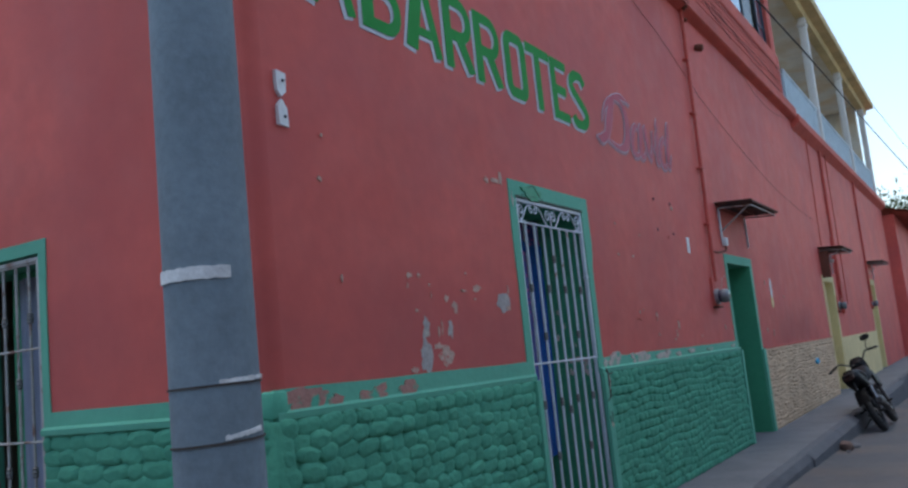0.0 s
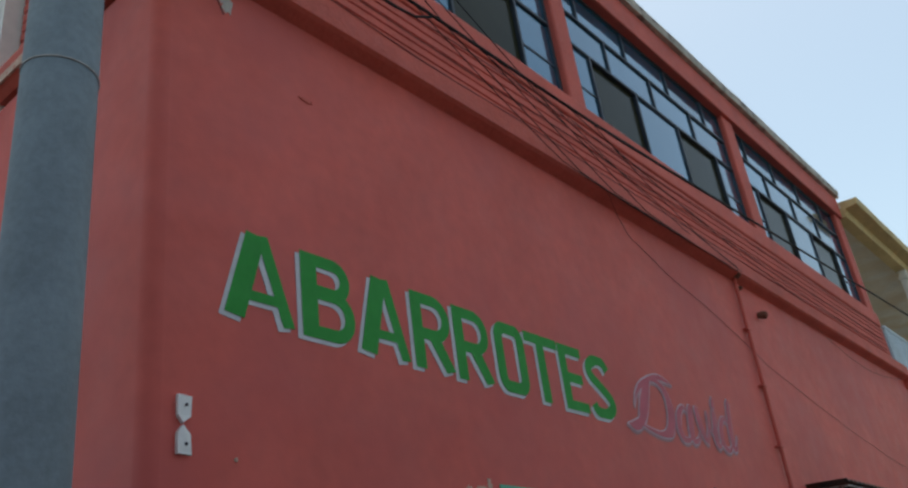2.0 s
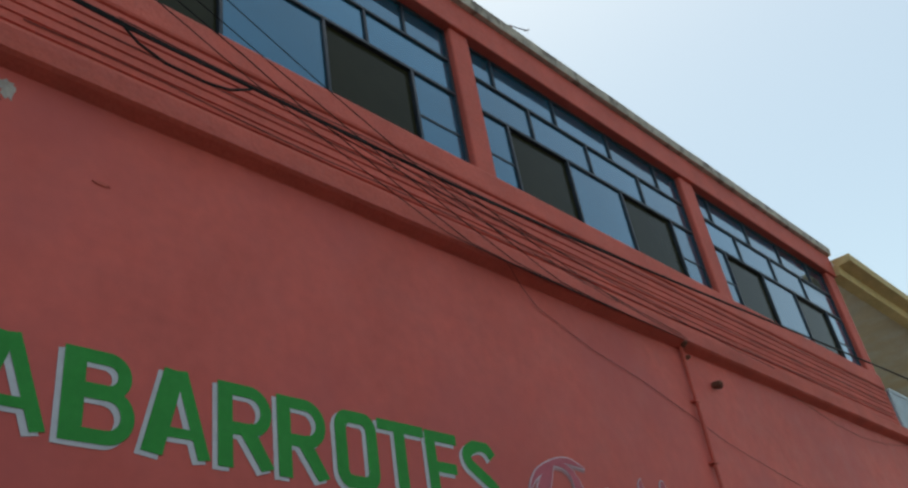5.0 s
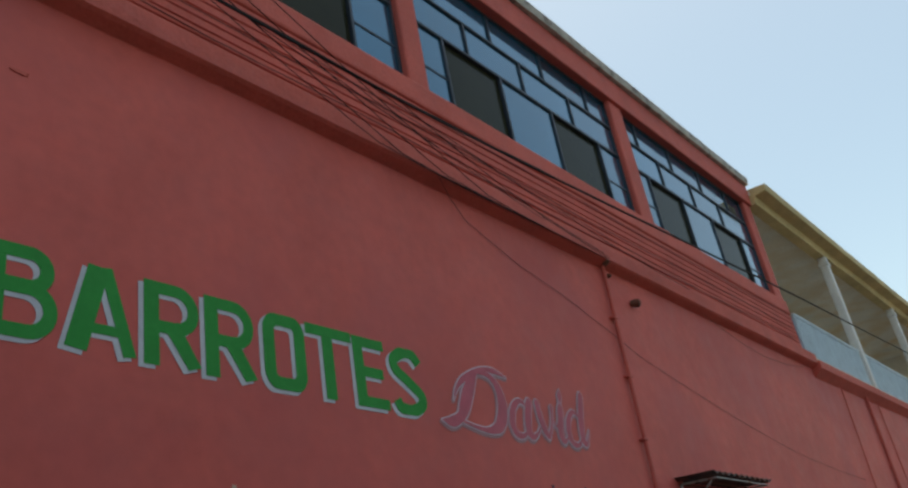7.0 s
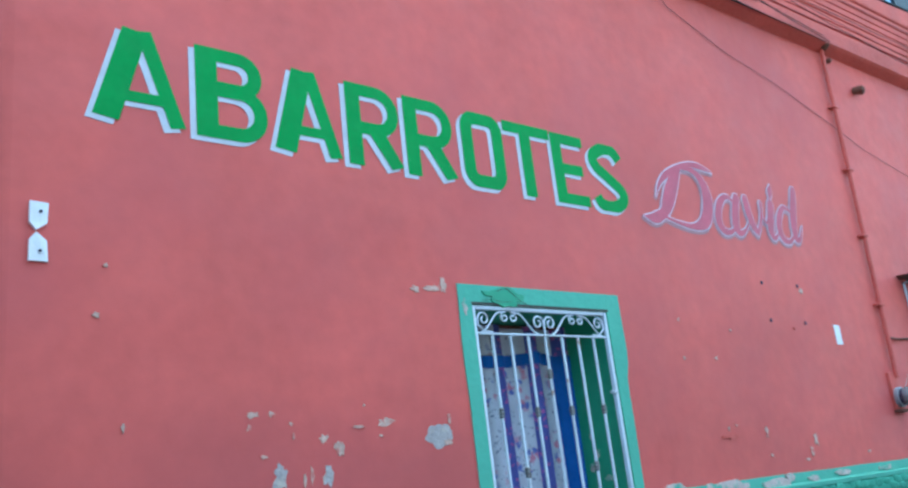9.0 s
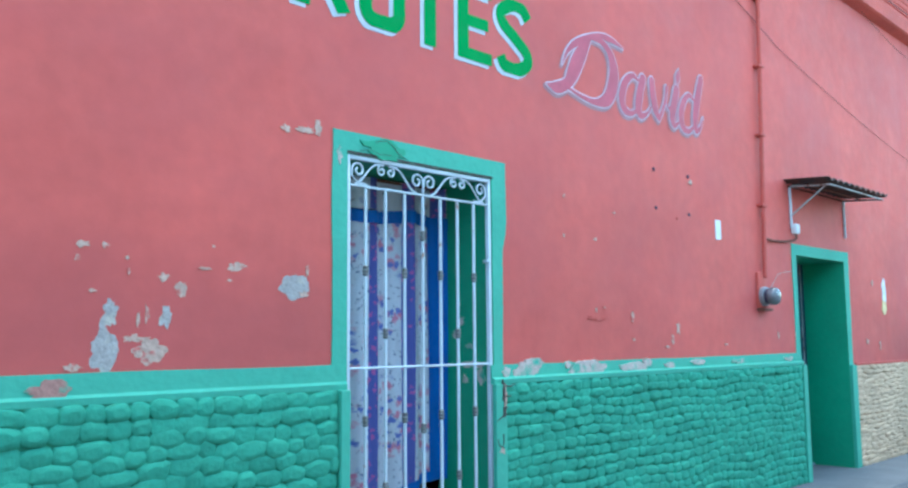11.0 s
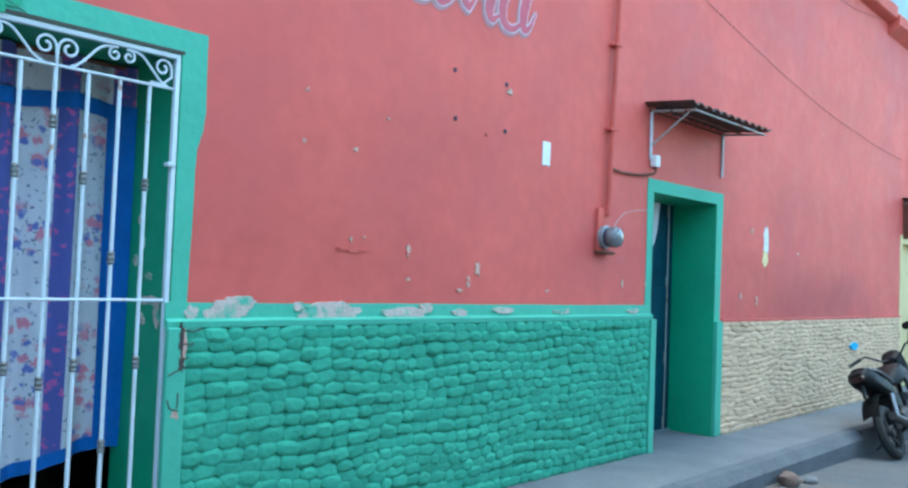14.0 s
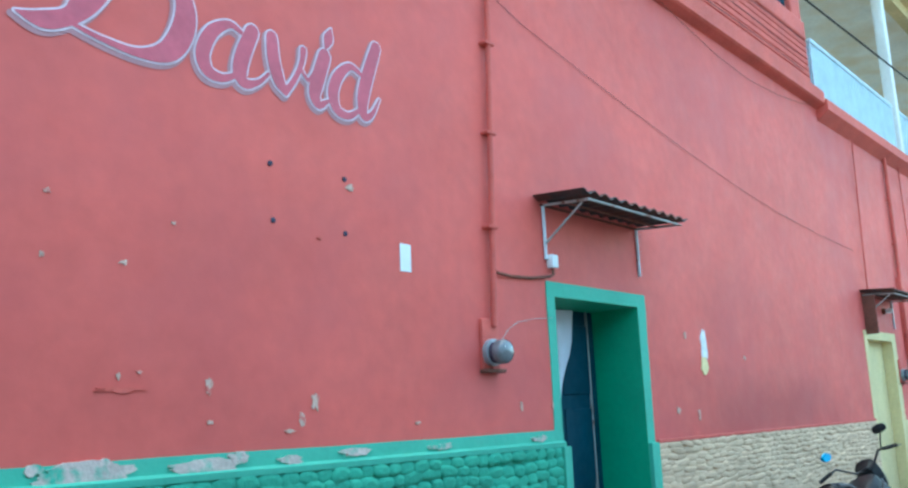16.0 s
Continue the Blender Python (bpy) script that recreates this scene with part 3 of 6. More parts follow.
def extrude_profile(bm, profile, x0, x1, axis="x", step=0.4, jit=0.006, mitre=0.0):
    n = max(1, int(abs(x1 - x0) / step))
    rows = []
    for k in range(n + 1):
        u = x0 + (x1 - x0) * k / n
        j = jit * noise.noise(Vector((u * 1.3, 7, 2)))
        if axis == "x":
            j -= 0.006 * max(0.0, min(12.6, u)) if mitre else 0.0
        at = [u + d * mitre if k == 0 else u for d, z in profile]
        rows.append([bm.verts.new((w, d + max(j, -0.01), z + j) if axis == "x" else (-2.5 + d + j, w, z + j)) for w, (d, z) in zip(at, profile)])
    m = len(profile)
    for a, b in zip(rows, rows[1:]):
        for i in range(m):
            bm.faces.new((a[i], a[(i + 1) % m], b[(i + 1) % m], b[i]))
    bm.faces.new(rows[0]), bm.faces.new(rows[-1][::-1])
    return bm


CORNICE = [(0.3, 5.58), (0.0, 5.58), (-0.09, 5.615), (-0.12, 5.635), (-0.125, 5.80), (-0.10, 5.83), (0.3, 5.90)]
structure("cornice", extrude_profile(bmesh.new(), CORNICE, -2.5, 12.6, mitre=0.5), RED_TRIM)
structure("cornice_west", extrude_profile(bmesh.new(), [(d * 0.5 if d < 0 else d, z) for d, z in CORNICE], 0.0, 1.95, "y", mitre=2.0), RED_TRIM)
# Lit edge of the west cornice, put in as a cream strip.
structure("cornice_edge", boxed(-2.575, -2.558, -0.115, 1.95, 5.628, 5.70, bevel=0.003), OLD_PAINT_AND_LIT_EDGE)
CORNICE_FAR = [(0.3, 5.34), (0.0, 5.34), (-0.16, 5.47), (-0.16, 5.62), (0.3, 5.64)]
structure("cornice_far", extrude_profile(bmesh.new(), CORNICE_FAR, 12.604, END), RED_TRIM)
parapet = structure("wall_parapet", boxed(-2.44, UPPER_END, 0.095, 0.3, 5.78, 6.60), RED_TRIM)
parapet_west = structure("wall_parapet_west", boxed(-2.405, -2.2, 0.304, 1.92, 5.78, 6.60), RED_TRIM)
structure("window_sill", boxed(-2.52, UPPER_END, 0.065, 0.3, 6.60, 6.89, bevel=0.03), RED_TRIM)
structure("window_sill_west", boxed(-2.44, -2.2, 0.303, 1.95, 6.60, 6.888, bevel=0.03), RED_TRIM)
for name, x0, x1 in (("window_post_1", -2.48, -2.26), ("window_post_2", 2.38, 2.69), ("window_post_3", 7.22, 7.62), ("window_post_4", 12.38, UPPER_END)):
    structure(name, boxed(x0, x1, 0.10, 0.3, 6.88, 8.93, bevel=0.025), RED_TRIM)
structure("window_post_5", boxed(-2.48, -2.2, 1.6, 1.93, 6.88, 8.93, bevel=0.025), RED_TRIM)
structure("lintel", boxed(-2.5, UPPER_END, 0.05, 0.32, 8.92, 9.37, bevel=0.015), RED_TRIM)
structure("lintel_west", boxed(-2.5, -2.18, 0.324, 1.95, 8.92, 9.368, bevel=0.015), RED_TRIM)
structure("ceiling", boxed(-2.18, UPPER_END, 0.325, 1.95, 9.0, 9.07), BALCONY_BACK)
bm = extrude_profile(bmesh.new(), [(-0.01, 9.37), (-0.03, 9.51), (0.02, 9.57), (2.08, 9.57), (2.08, 9.372)], -2.56, UPPER_END, jit=0.02, step=0.25)
structure("roof", bm, ROOF_EDGE)
bm = bmesh.new()
bm_box(bm, -2.19, UPPER_END, 1.955, 2.04, 5.95, 9.29), bm_box(bm, -2.19, UPPER_END, 0.303, 1.95, 6.8, 6.85), bm_box(bm, UPPER_END - 0.1, UPPER_END - 0.003, 0.33, 1.95, 6.862, 8.995)
structure("upper_room", bm, surface("brown_room_plaster", (0.36, 0.31, 0.22), 0.9, var=0.15, scale=1, fine=10))
# Courses of thin facing brick, laid in long runs.
for i in range(8):
    z = 5.87 + i * 0.091
    ob = part("brick_course", extrude_profile(bmesh.new(), [(0.097, z), (0.080, z + 0.005), (0.077, z + 0.070), (0.097, z + 0.077)], -2.42, UPPER_END, jit=0.004, step=0.3), RED_TRIM, parapet)
    part("brick_course", extrude_profile(bmesh.new(), [(0.097, z), (0.080, z + 0.005), (0.077, z + 0.070), (0.097, z + 0.077)], 0.082, 1.92, "y", jit=0.004, step=0.3), RED_TRIM, parapet_west)

# White upper wall round the corner, with its ochre eave.
structure("wall_upper_west", boxed(-2.54, -2.0, 1.96, 24, 4.95, 6.62), WHITE_WALL)
structure("ledge_west", boxed(-2.60, -2.502, 1.955, 24, 4.88, 4.948, bevel=0.01), OLD_PAINT_AND_LIT_EDGE)
structure("eave_west", boxed(-2.68, -1.9, 2.06, 24, 6.60, 7.22, bevel=0.05), YELLOW_ROOF)

# Balcony storey of the yellow house.
structure("balcony_floor", boxed(UPPER_END, END, 0.0, 3.2, 5.72, 5.80), BALCONY_BACK)
structure("wall_balcony", boxed(UPPER_END, END, 3.2, 3.4, 5.8, 9.15), BALCONY_BACK)
structure("wall_balcony_end", boxed(END - 0.2, END, 0.3, 3.2, 5.8, 9.15), BALCONY_BACK)
structure("balcony_ceiling", boxed(UPPER_END + 0.002, END, 0.02, 3.4, 9.15, 9.25), BALCONY_BACK)
structure("balcony_eave", extrude_profile(bmesh.new(), [(-0.28, 9.13), (-0.31, 9.26), (3.4, 9.49), (3.4, 9.252), (0.2, 9.252), (0.2, 8.95), (-0.02, 8.95), (-0.05, 9.10)], UPPER_END + 0.004, END + 0.2, jit=0.012), YELLOW_ROOF)

# Unseen walls added to close the street opposite and behind and to cut skylight.
structure("wall_opposite", boxed(-30, 6, -9.4, -9.0, -0.5, 5.6), SHADE_WALL)
structure("wall_opposite_low", boxed(6.004, 60, -9.4, -9.0, -0.8, 3.4), SHADE_WALL)
structure("wall_opposite_west", boxed(-14.4, -14, -6, 40, -0.1, 4.8), SHADE_WALL)

# ---- upper windows ----


def window(name, x0, x1, divs, mids, tops, open_panes):
    """A wide aluminium window: tall lights below, two rows of oblong lights laid like bricks above."""
    w = thing(name, ((x0 + x1) / 2, 0.2, 6.89), "wide dark aluminium window with bluish reflective panes", "window", "upper floor windows", kind="structure")
    z0, z1, z2, z3 = 6.89, 7.94, 8.44, 8.92
    y = 0.2
    for a, b in ((x0, x1),):
        for z, h in ((z0, 0.035), (z1 - 0.02, 0.04), (z2 - 0.018, 0.036), (z3 - 0.035, 0.035)):
            part("window_frame", boxed(a, b, y - 0.03, y + 0.03, z, z + h, bevel=0.004), DARK_FRAME, w)
    rows = ((z0 + 0.035, z1 - 0.02, divs), (z1 + 0.02, z2 - 0.018, mids), (z2 + 0.018, z3 - 0.035, tops))
    for r, (a, b, cuts) in enumerate(rows):
        for x in (x0 + 0.018, *cuts, x1 - 0.018):
            part("mullion", boxed(x - 0.018, x + 0.018, y - 0.028, y + 0.028, a, b, bevel=0.004), DARK_FRAME, w)
        edges = [x0 + 0.018, *cuts, x1 - 0.018]
        for i, (u, v) in enumerate(zip(edges, edges[1:])):
            if r == 0 and i in open_panes:
                # The slid-back sash stands behind its neighbour; only its edge shows.
                part("sash_edge", boxed(u + 0.02, u + 0.05, y + 0.012, y + 0.04, a, b, bevel=0.003), DARK_FRAME, w)
                part("sliding_pane", boxed(u + 0.05, v - 0.018, y + 0.018, y + 0.026, a, b), TINTED, w, "olive tinted sliding pane", smooth=False)
                continue
            tilt = 0.004 * noise.noise(Vector((u * 3.1, r * 2.0, 0.5)))
            bm = bmesh.new()
            q = [(u + 0.018, a, tilt), (v - 0.018, a, -tilt), (v - 0.018, b, tilt * 0.5), (u + 0.018, b, -tilt)]
            front = [bm.verts.new((x, y - 0.004 + t, z)) for x, z, t in q]
            back = [bm.verts.new((x, y + 0.004 + t, z)) for x, z, t in q]
            bm.faces.new(front), bm.faces.new(back[::-1])
            for k in range(4):
                bm.faces.new((front[k], back[k], back[(k + 1) % 4], front[(k + 1) % 4]))
            part("pane", bm, FILM, w, smooth=False)
            if r == 0 and v - u < 0.7 and not (i == 0 and x0 < 0):
                part("glazing_bar", boxed(u + 0.018, v - 0.018, y - 0.012, y + 0.012, a + 0.42, a + 0.445), DARK_FRAME, w)


window("window_1", -2.26, 2.38, (-1.66, -0.51, 0.59, 1.72), (-1.1, 0.04, 1.14), (-1.66, -0.52, 0.59, 1.72), (1, 3))
window("window_2", 2.69, 7.22, (3.20, 4.30, 5.42, 6.62), (3.70, 4.85, 6.02), (3.13, 4.28, 5.45, 6.60), (1, 3))
window("window_3", 7.62, 12.38, (8.12, 9.30, 10.45, 11.70), (8.72, 9.88, 11.05), (8.12, 9.30, 10.45, 11.60), (1, 3))

w = thing("window_4", (-2.32, 0.95, 6.89), "dark sliding window round the corner", "window", kind="structure")
for z in (6.89, 7.7, 8.3, 8.88):
    part("window_frame", boxed(-2.36, -2.30, 0.31, 1.6, z, z + 0.04, bevel=0.004), DARK_FRAME, w)
for y in (0.315, 0.72, 1.15, 1.57):
    part("mullion", boxed(-2.36, -2.30, y, y + 0.035, 6.93, 8.88, bevel=0.004), DARK_FRAME, w)
for z, h in ((6.93, 0.77), (7.74, 0.56), (8.34, 0.54)):
    for y in (0.35, 0.755, 1.185):
        part("pane", boxed(-2.335, -2.327, y, y + 0.365, z, z + h), DARK_GLASS, w, smooth=False)

# ---- balcony of the yellow house ----
for x in (17.05, 22.9, 28.6):
    p = thing("balcony_pillar", (x, 0.06, 5.8), "slim cream painted concrete balcony pillar", "pillar", "balcony pillars")
    part("shaft", boxed(x - 0.09, x + 0.09, -0.02, 0.16, 5.72, 8.96, bevel=0.02), WHITE_WALL, p)
    part("capital", boxed(x - 0.115, x + 0.115, -0.045, 0.185, 8.72, 8.82, bevel=0.02), WHITE_WALL, p)
for x0, x1 in ((12.80, 16.90), (17.20, 22.75), (23.05, 28.45)):
    r = thing("balcony_railing", ((x0 + x1) / 2, 0.05, 5.72), "pale blue balcony railing with close upright bars", "railing", "balcony railings")
    part("top_rail", boxed(x0, x1, 0.02, 0.08, 6.58, 6.64, bevel=0.01), BALCONY_BLUE, r)
    part("bottom_rail", boxed(x0, x1, 0.02, 0.08, 5.76, 5.81, bevel=0.01), BALCONY_BLUE, r)
    n = int((x1 - x0) / 0.085)
    bar = finish(boxed(-0.024, 0.024, -0.014, 0.014, 5.81, 6.58), "baluster", BALCONY_BLUE)
    for k in range(n):
        o = new("baluster", bar)
        o.parent = r
        o.location = Vector((x0 + 0.04 + (x1 - x0 - 0.08) * k / (n - 1), 0.05, 0)) - ORIGIN[r.name]
    part("screen", boxed(x0, x1, 0.085, 0.095, 5.81, 6.58), BALCONY_BLUE, r)

# ---- sign on the wall ----
sign = thing("painted_sign", (-0.2, 0, 3.34), "green shop lettering with white shadow painted on red wall", "sign")
name_sign = thing("painted_name", (3.0, 0, 3.34), "pink script name with white outline painted on wall", "sign")


def strip(pts, w, y):
    """A square-ended brush stroke of even width through (x, z) points."""
    bm = bmesh.new()
    pts = [Vector((*p, 0)) for p in pts]
    rows = []
    for i, p in enumerate(pts):
        a, b = (p - pts[i - 1]).normalized() if i else None, (pts[i + 1] - p).normalized() if i < len(pts) - 1 else None
        d = ((a or b) + (b or a)).normalized()
        k = w / 2 / max(0.5, d.dot(a or b))
        nrm = Vector((-d.y, d.x)) * k
        rows.append([bm.verts.new((p.x + nrm.x * s, y - 0.0002 * i / len(pts), p.y + nrm.y * s)) for s in (1, -1)])
    for p, q in zip(rows, rows[1:]):
        bm.faces.new((p[0], p[1], q[1], q[0]))
    return bm


def rounded(pts, n=7):
    """A smooth line through the points."""
    out = []
    m = len(pts)
    for i in range(m - 1):
        p0, p1, p2, p3 = (Vector(pts[max(0, min(m - 1, k))]) for k in (i - 1, i, i + 1, i + 2))
        out += [tuple(0.5 * ((2 * p1) + (p2 - p0) * s + (2 * p0 - 5 * p1 + 4 * p2 - p3) * s * s + (3 * p1 - p0 - 3 * p2 + p3) * s ** 3)) for s in (k / n for k in range(n))]
    return [*out, pts[-1]]


def bowl(x0, x1, z0, z1):
    """Half a rounded oblong, opening to the left, as three sides with cut corners."""
    c, k = min((x1 - x0) * 0.62, (z1 - z0) * 0.49), 7
    arc = [(x1 - c + c * math.sin(a), z1 - c + c * math.cos(a)) for a in (math.pi / 2 * i / k for i in range(k + 1))]
    low = [(x1 - c + c * math.cos(a), z0 + c - c * math.sin(a)) for a in (math.pi / 2 * i / k for i in range(k + 1))]
    return [(x0, z1), *arc, *low, (x0, z0)]


def block_letter(ch, x0, x1, z0, z1):
    """Strokes (points, width) of a condensed block capital in its box."""
    w, h = 0.10, 0.078
    l, r, e = x0 + w / 2, x1 - w / 2, h / 2
    mid = z0 + (z1 - z0) * 0.5
    cx = (x0 + x1) / 2
    if ch == "A":
        return [([(x0 + 0.06, z0), (cx - 0.025, z1)], w * 1.3), ([(x1 - 0.045, z0), (cx + 0.015, z1)], w * 0.82), ([(x0 + 0.1, z0 + 0.14), (x1 - 0.1, z0 + 0.14)], h * 0.75)]
    if ch == "B":
        return [([(l + 0.01, z0), (l + 0.01, z1)], w * 1.2), (bowl(x0 + 0.02, r - 0.025, mid + 0.03, z1 - e), h), (bowl(x0 + 0.02, r, z0 + e, mid + 0.02), h)]
    if ch == "R":
        return [([(l, z0), (l, z1)], w), (bowl(x0 + 0.02, r, mid - 0.02, z1 - e), h), ([(cx - 0.01, mid), (r + 0.005, z0)], w * 1.05)]
    if ch == "O":
        right = bowl(cx, r, z0 + e, z1 - e)
        left = [(2 * cx - x, z) for x, z in right]
        return [(right, w * 0.95), (left, w * 0.95)]
    if ch == "T":
        return [([(x0, z1 - e), (x1, z1 - e)], h), ([(cx - 0.02, z0), (cx - 0.02, z1)], w)]
    if ch == "E":
        return [([(l, z0), (l, z1)], w), ([(x0, z1 - e), (x1, z1 - e)], h), ([(x0, mid), (x1 - 0.03, mid)], h), ([(x0, z0 + e), (x1, z0 + e)], h)]
    q = (z1 - z0) / 6
    return [(rounded([(r + 0.01, z1 - q * 1.25), (r - 0.05, z1 - e - 0.005), (cx - 0.02, z1 - e), (l + 0.005, z1 - q * 1.2), (l + 0.015, z1 - q * 2.1), (cx, mid), (r - 0.01, z0 + q * 2.0), (r - 0.005, z0 + q * 1.1), (cx + 0.02, z0 + e), (l + 0.03, z0 + e + 0.01), (l - 0.01, z0 + q * 1.2)]), w * 0.92)]


# Letter, left, right; all stand on one line.
LETTERS = (("A", -2.08, -1.62), ("B", -1.57, -1.16), ("A", -1.13, -0.71), ("R", -0.67, -0.29), ("R", -0.26, 0.12), ("O", 0.18, 0.54), ("T", 0.55, 0.98), ("E", 0.99, 1.31), ("S", 1.36, 1.73))
for i, (ch, a, b) in enumerate(LETTERS):
    z0, z1 = 3.405 - 0.0075 * i, 3.92 - 0.006 * i
    letter = None
    for k, (pts, w) in enumerate(block_letter(ch, a, b, z0, z1)):
        bm = strip(pts, w, -0.006 - 0.0003 * k)
        for v in bm.verts:
            v.co.z = min(z1, max(z0, v.co.z))
        stroke = part("stroke" if letter else "letter", bm, SIGN_GREEN, letter or sign, smooth=False)
        letter = letter or stroke
        bm = strip([(x - 0.03, z - 0.024) for x, z in pts], w + 0.006, -0.003 - 0.0003 * k)
        for v in bm.verts:
            v.co.z = min(z1 - 0.02, max(z0 - 0.026, v.co.z))
        part("shadow_stroke", bm, SIGN_WHITE, letter, "white drop shadow", smooth=False)


def ribbon(pts, widths, y):
    """A flat brush stroke of varying width on the wall, through (x, z) points smoothed by a spline."""
    out = []
    n = len(pts)
    for i in range(n - 1):
        p0, p1, p2, p3 = (Vector((*pts[max(0, min(n - 1, k))], widths[max(0, min(n - 1, k))])) for k in (i - 1, i, i + 1, i + 2))
        for k in range(8):
            s = k / 8
            out.append(0.5 * ((2 * p1) + (p2 - p0) * s + (2 * p0 - 5 * p1 + 4 * p2 - p3) * s * s + (3 * p1 - p0 - 3 * p2 + p3) * s ** 3))
    out.append(Vector((*pts[-1], widths[-1])))
    bm = bmesh.new()
    rows = []
    for i, p in enumerate(out):
        d = out[min(i + 1, len(out) - 1)] - out[max(i - 1, 0)]
        nrm = Vector((-d.y, d.x)).normalized() * max(0.004, p.z) / 2
        rows.append([bm.verts.new((p.x + nrm.x * s, y - 0.0016 * i / len(out), p.y + nrm.y * s)) for s in (1, -1)])
    for a, b in zip(rows, rows[1:]):
        bm.faces.new((a[0], a[1], b[1], b[0]))
    for row, sgn in ((rows[0], -1), (rows[-1], 1)):
        c = (row[0].co + row[1].co) / 2
        d = (row[0].co - row[1].co)
        t = Vector((d.z, 0, -d.x)) * 0.5 * sgn
        tips = [bm.verts.new(c + d * 0.5 * math.cos(a) + t * math.sin(a)) for a in (math.pi * k / 6 for k in range(1, 6))]
        bm.faces.new([row[0], *tips, row[1]])
    return bm


def script(letter_name, strokes):
    first = None
    for k, (pts, widths) in enumerate(strokes):
        lift = 0.0006 * k
        fill = part(letter_name if first is None else "stroke", ribbon(pts, widths, -0.0085 - lift), SIGN_PINK, name_sign if first is None else first, smooth=False)
        first = first or fill
        part("outline", ribbon(pts, [v + 0.022 for v in widths], -0.0055 - lift * 0.2), SIGN_OUTLINE, first, smooth=False)
        part("shade", ribbon([(x - 0.012, z - 0.018) for x, z in pts], [v + 0.035 for v in widths], -0.0025 - lift * 0.2), SIGN_SHADE, first, smooth=False)


script("letter_d_large", (
    ([(2.41, 3.81), (2.28, 3.64), (2.19, 3.495), (2.12, 3.405), (2.00, 3.35), (1.88, 3.355)], [0.05, 0.13, 0.125, 0.085, 0.085, 0.006]),
    ([(2.13, 3.375), (2.29, 3.342), (2.47, 3.33), (2.62, 3.38), (2.70, 3.50), (2.72, 3.64), (2.67, 3.76), (2.57, 3.82), (2.44, 3.82)], [0.02, 0.03, 0.05, 0.11, 0.13, 0.115, 0.075, 0.05, 0.03]),
    ([(2.07, 3.54), (2.13, 3.645), (2.255, 3.745), (2.48, 3.85), (2.67, 3.868), (2.855, 3.835)], [0.006, 0.03, 0.055, 0.035, 0.05, 0.006])))
script("letter_a", (
    ([(3.06, 3.625), (2.985, 3.645), (2.88, 3.57), (2.824, 3.435), (2.86, 3.345), (2.95, 3.33), (3.03, 3.37)], [0.03, 0.045, 0.075, 0.085, 0.07, 0.045, 0.03]),
    ([(3.135, 3.65), (3.075, 3.50), (3.055, 3.39), (3.095, 3.338), (3.18, 3.37), (3.245, 3.435)], [0.085, 0.095, 0.09, 0.06, 0.03, 0.02])))
script("letter_v", (
    ([(3.268, 3.66), (3.278, 3.54), (3.315, 3.42), (3.362, 3.36)], [0.075, 0.085, 0.08, 0.045]),
    ([(3.362, 3.36), (3.43, 3.455), (3.478, 3.565), (3.492, 3.65)], [0.04, 0.035, 0.035, 0.045]),
    ([(3.482, 3.52), (3.53, 3.475), (3.585, 3.56)], [0.02, 0.025, 0.02])))
script("letter_i", (
    ([(3.655, 3.66), (3.604, 3.51), (3.574, 3.405), (3.607, 3.345), (3.68, 3.385)], [0.09, 0.095, 0.085, 0.055, 0.02]),
    ([(3.708, 3.85), (3.685, 3.78), (3.658, 3.70)], [0.008, 0.07, 0.008])))
script("letter_d", (
    ([(3.945, 3.625), (3.858, 3.652), (3.765, 3.57), (3.716, 3.45), (3.745, 3.352), (3.836, 3.33), (3.925, 3.385)], [0.03, 0.045, 0.07, 0.08, 0.065, 0.045, 0.03]),
    ([(4.08, 3.84), (4.006, 3.64), (3.956, 3.465), (3.965, 3.36), (4.03, 3.385), (4.098, 3.50)], [0.08, 0.095, 0.09, 0.06, 0.035, 0.012])))

# ---- peeled paint, plugs and papers on the wall ----


lift = itertools.count()


def chips(material, label, spots, group):
    for i, (x, z, w, h) in enumerate(spots):
        solo("paint_chip", blob(x, z, w, h, y=-0.0014 - 0.00012 * next(lift), seed=int(x * 97 + z * 31) % 97 + i, rough=0.36 if w > 0.1 and h > 0.1 else 0.6), material, label, "paint chip", group, smooth=False)


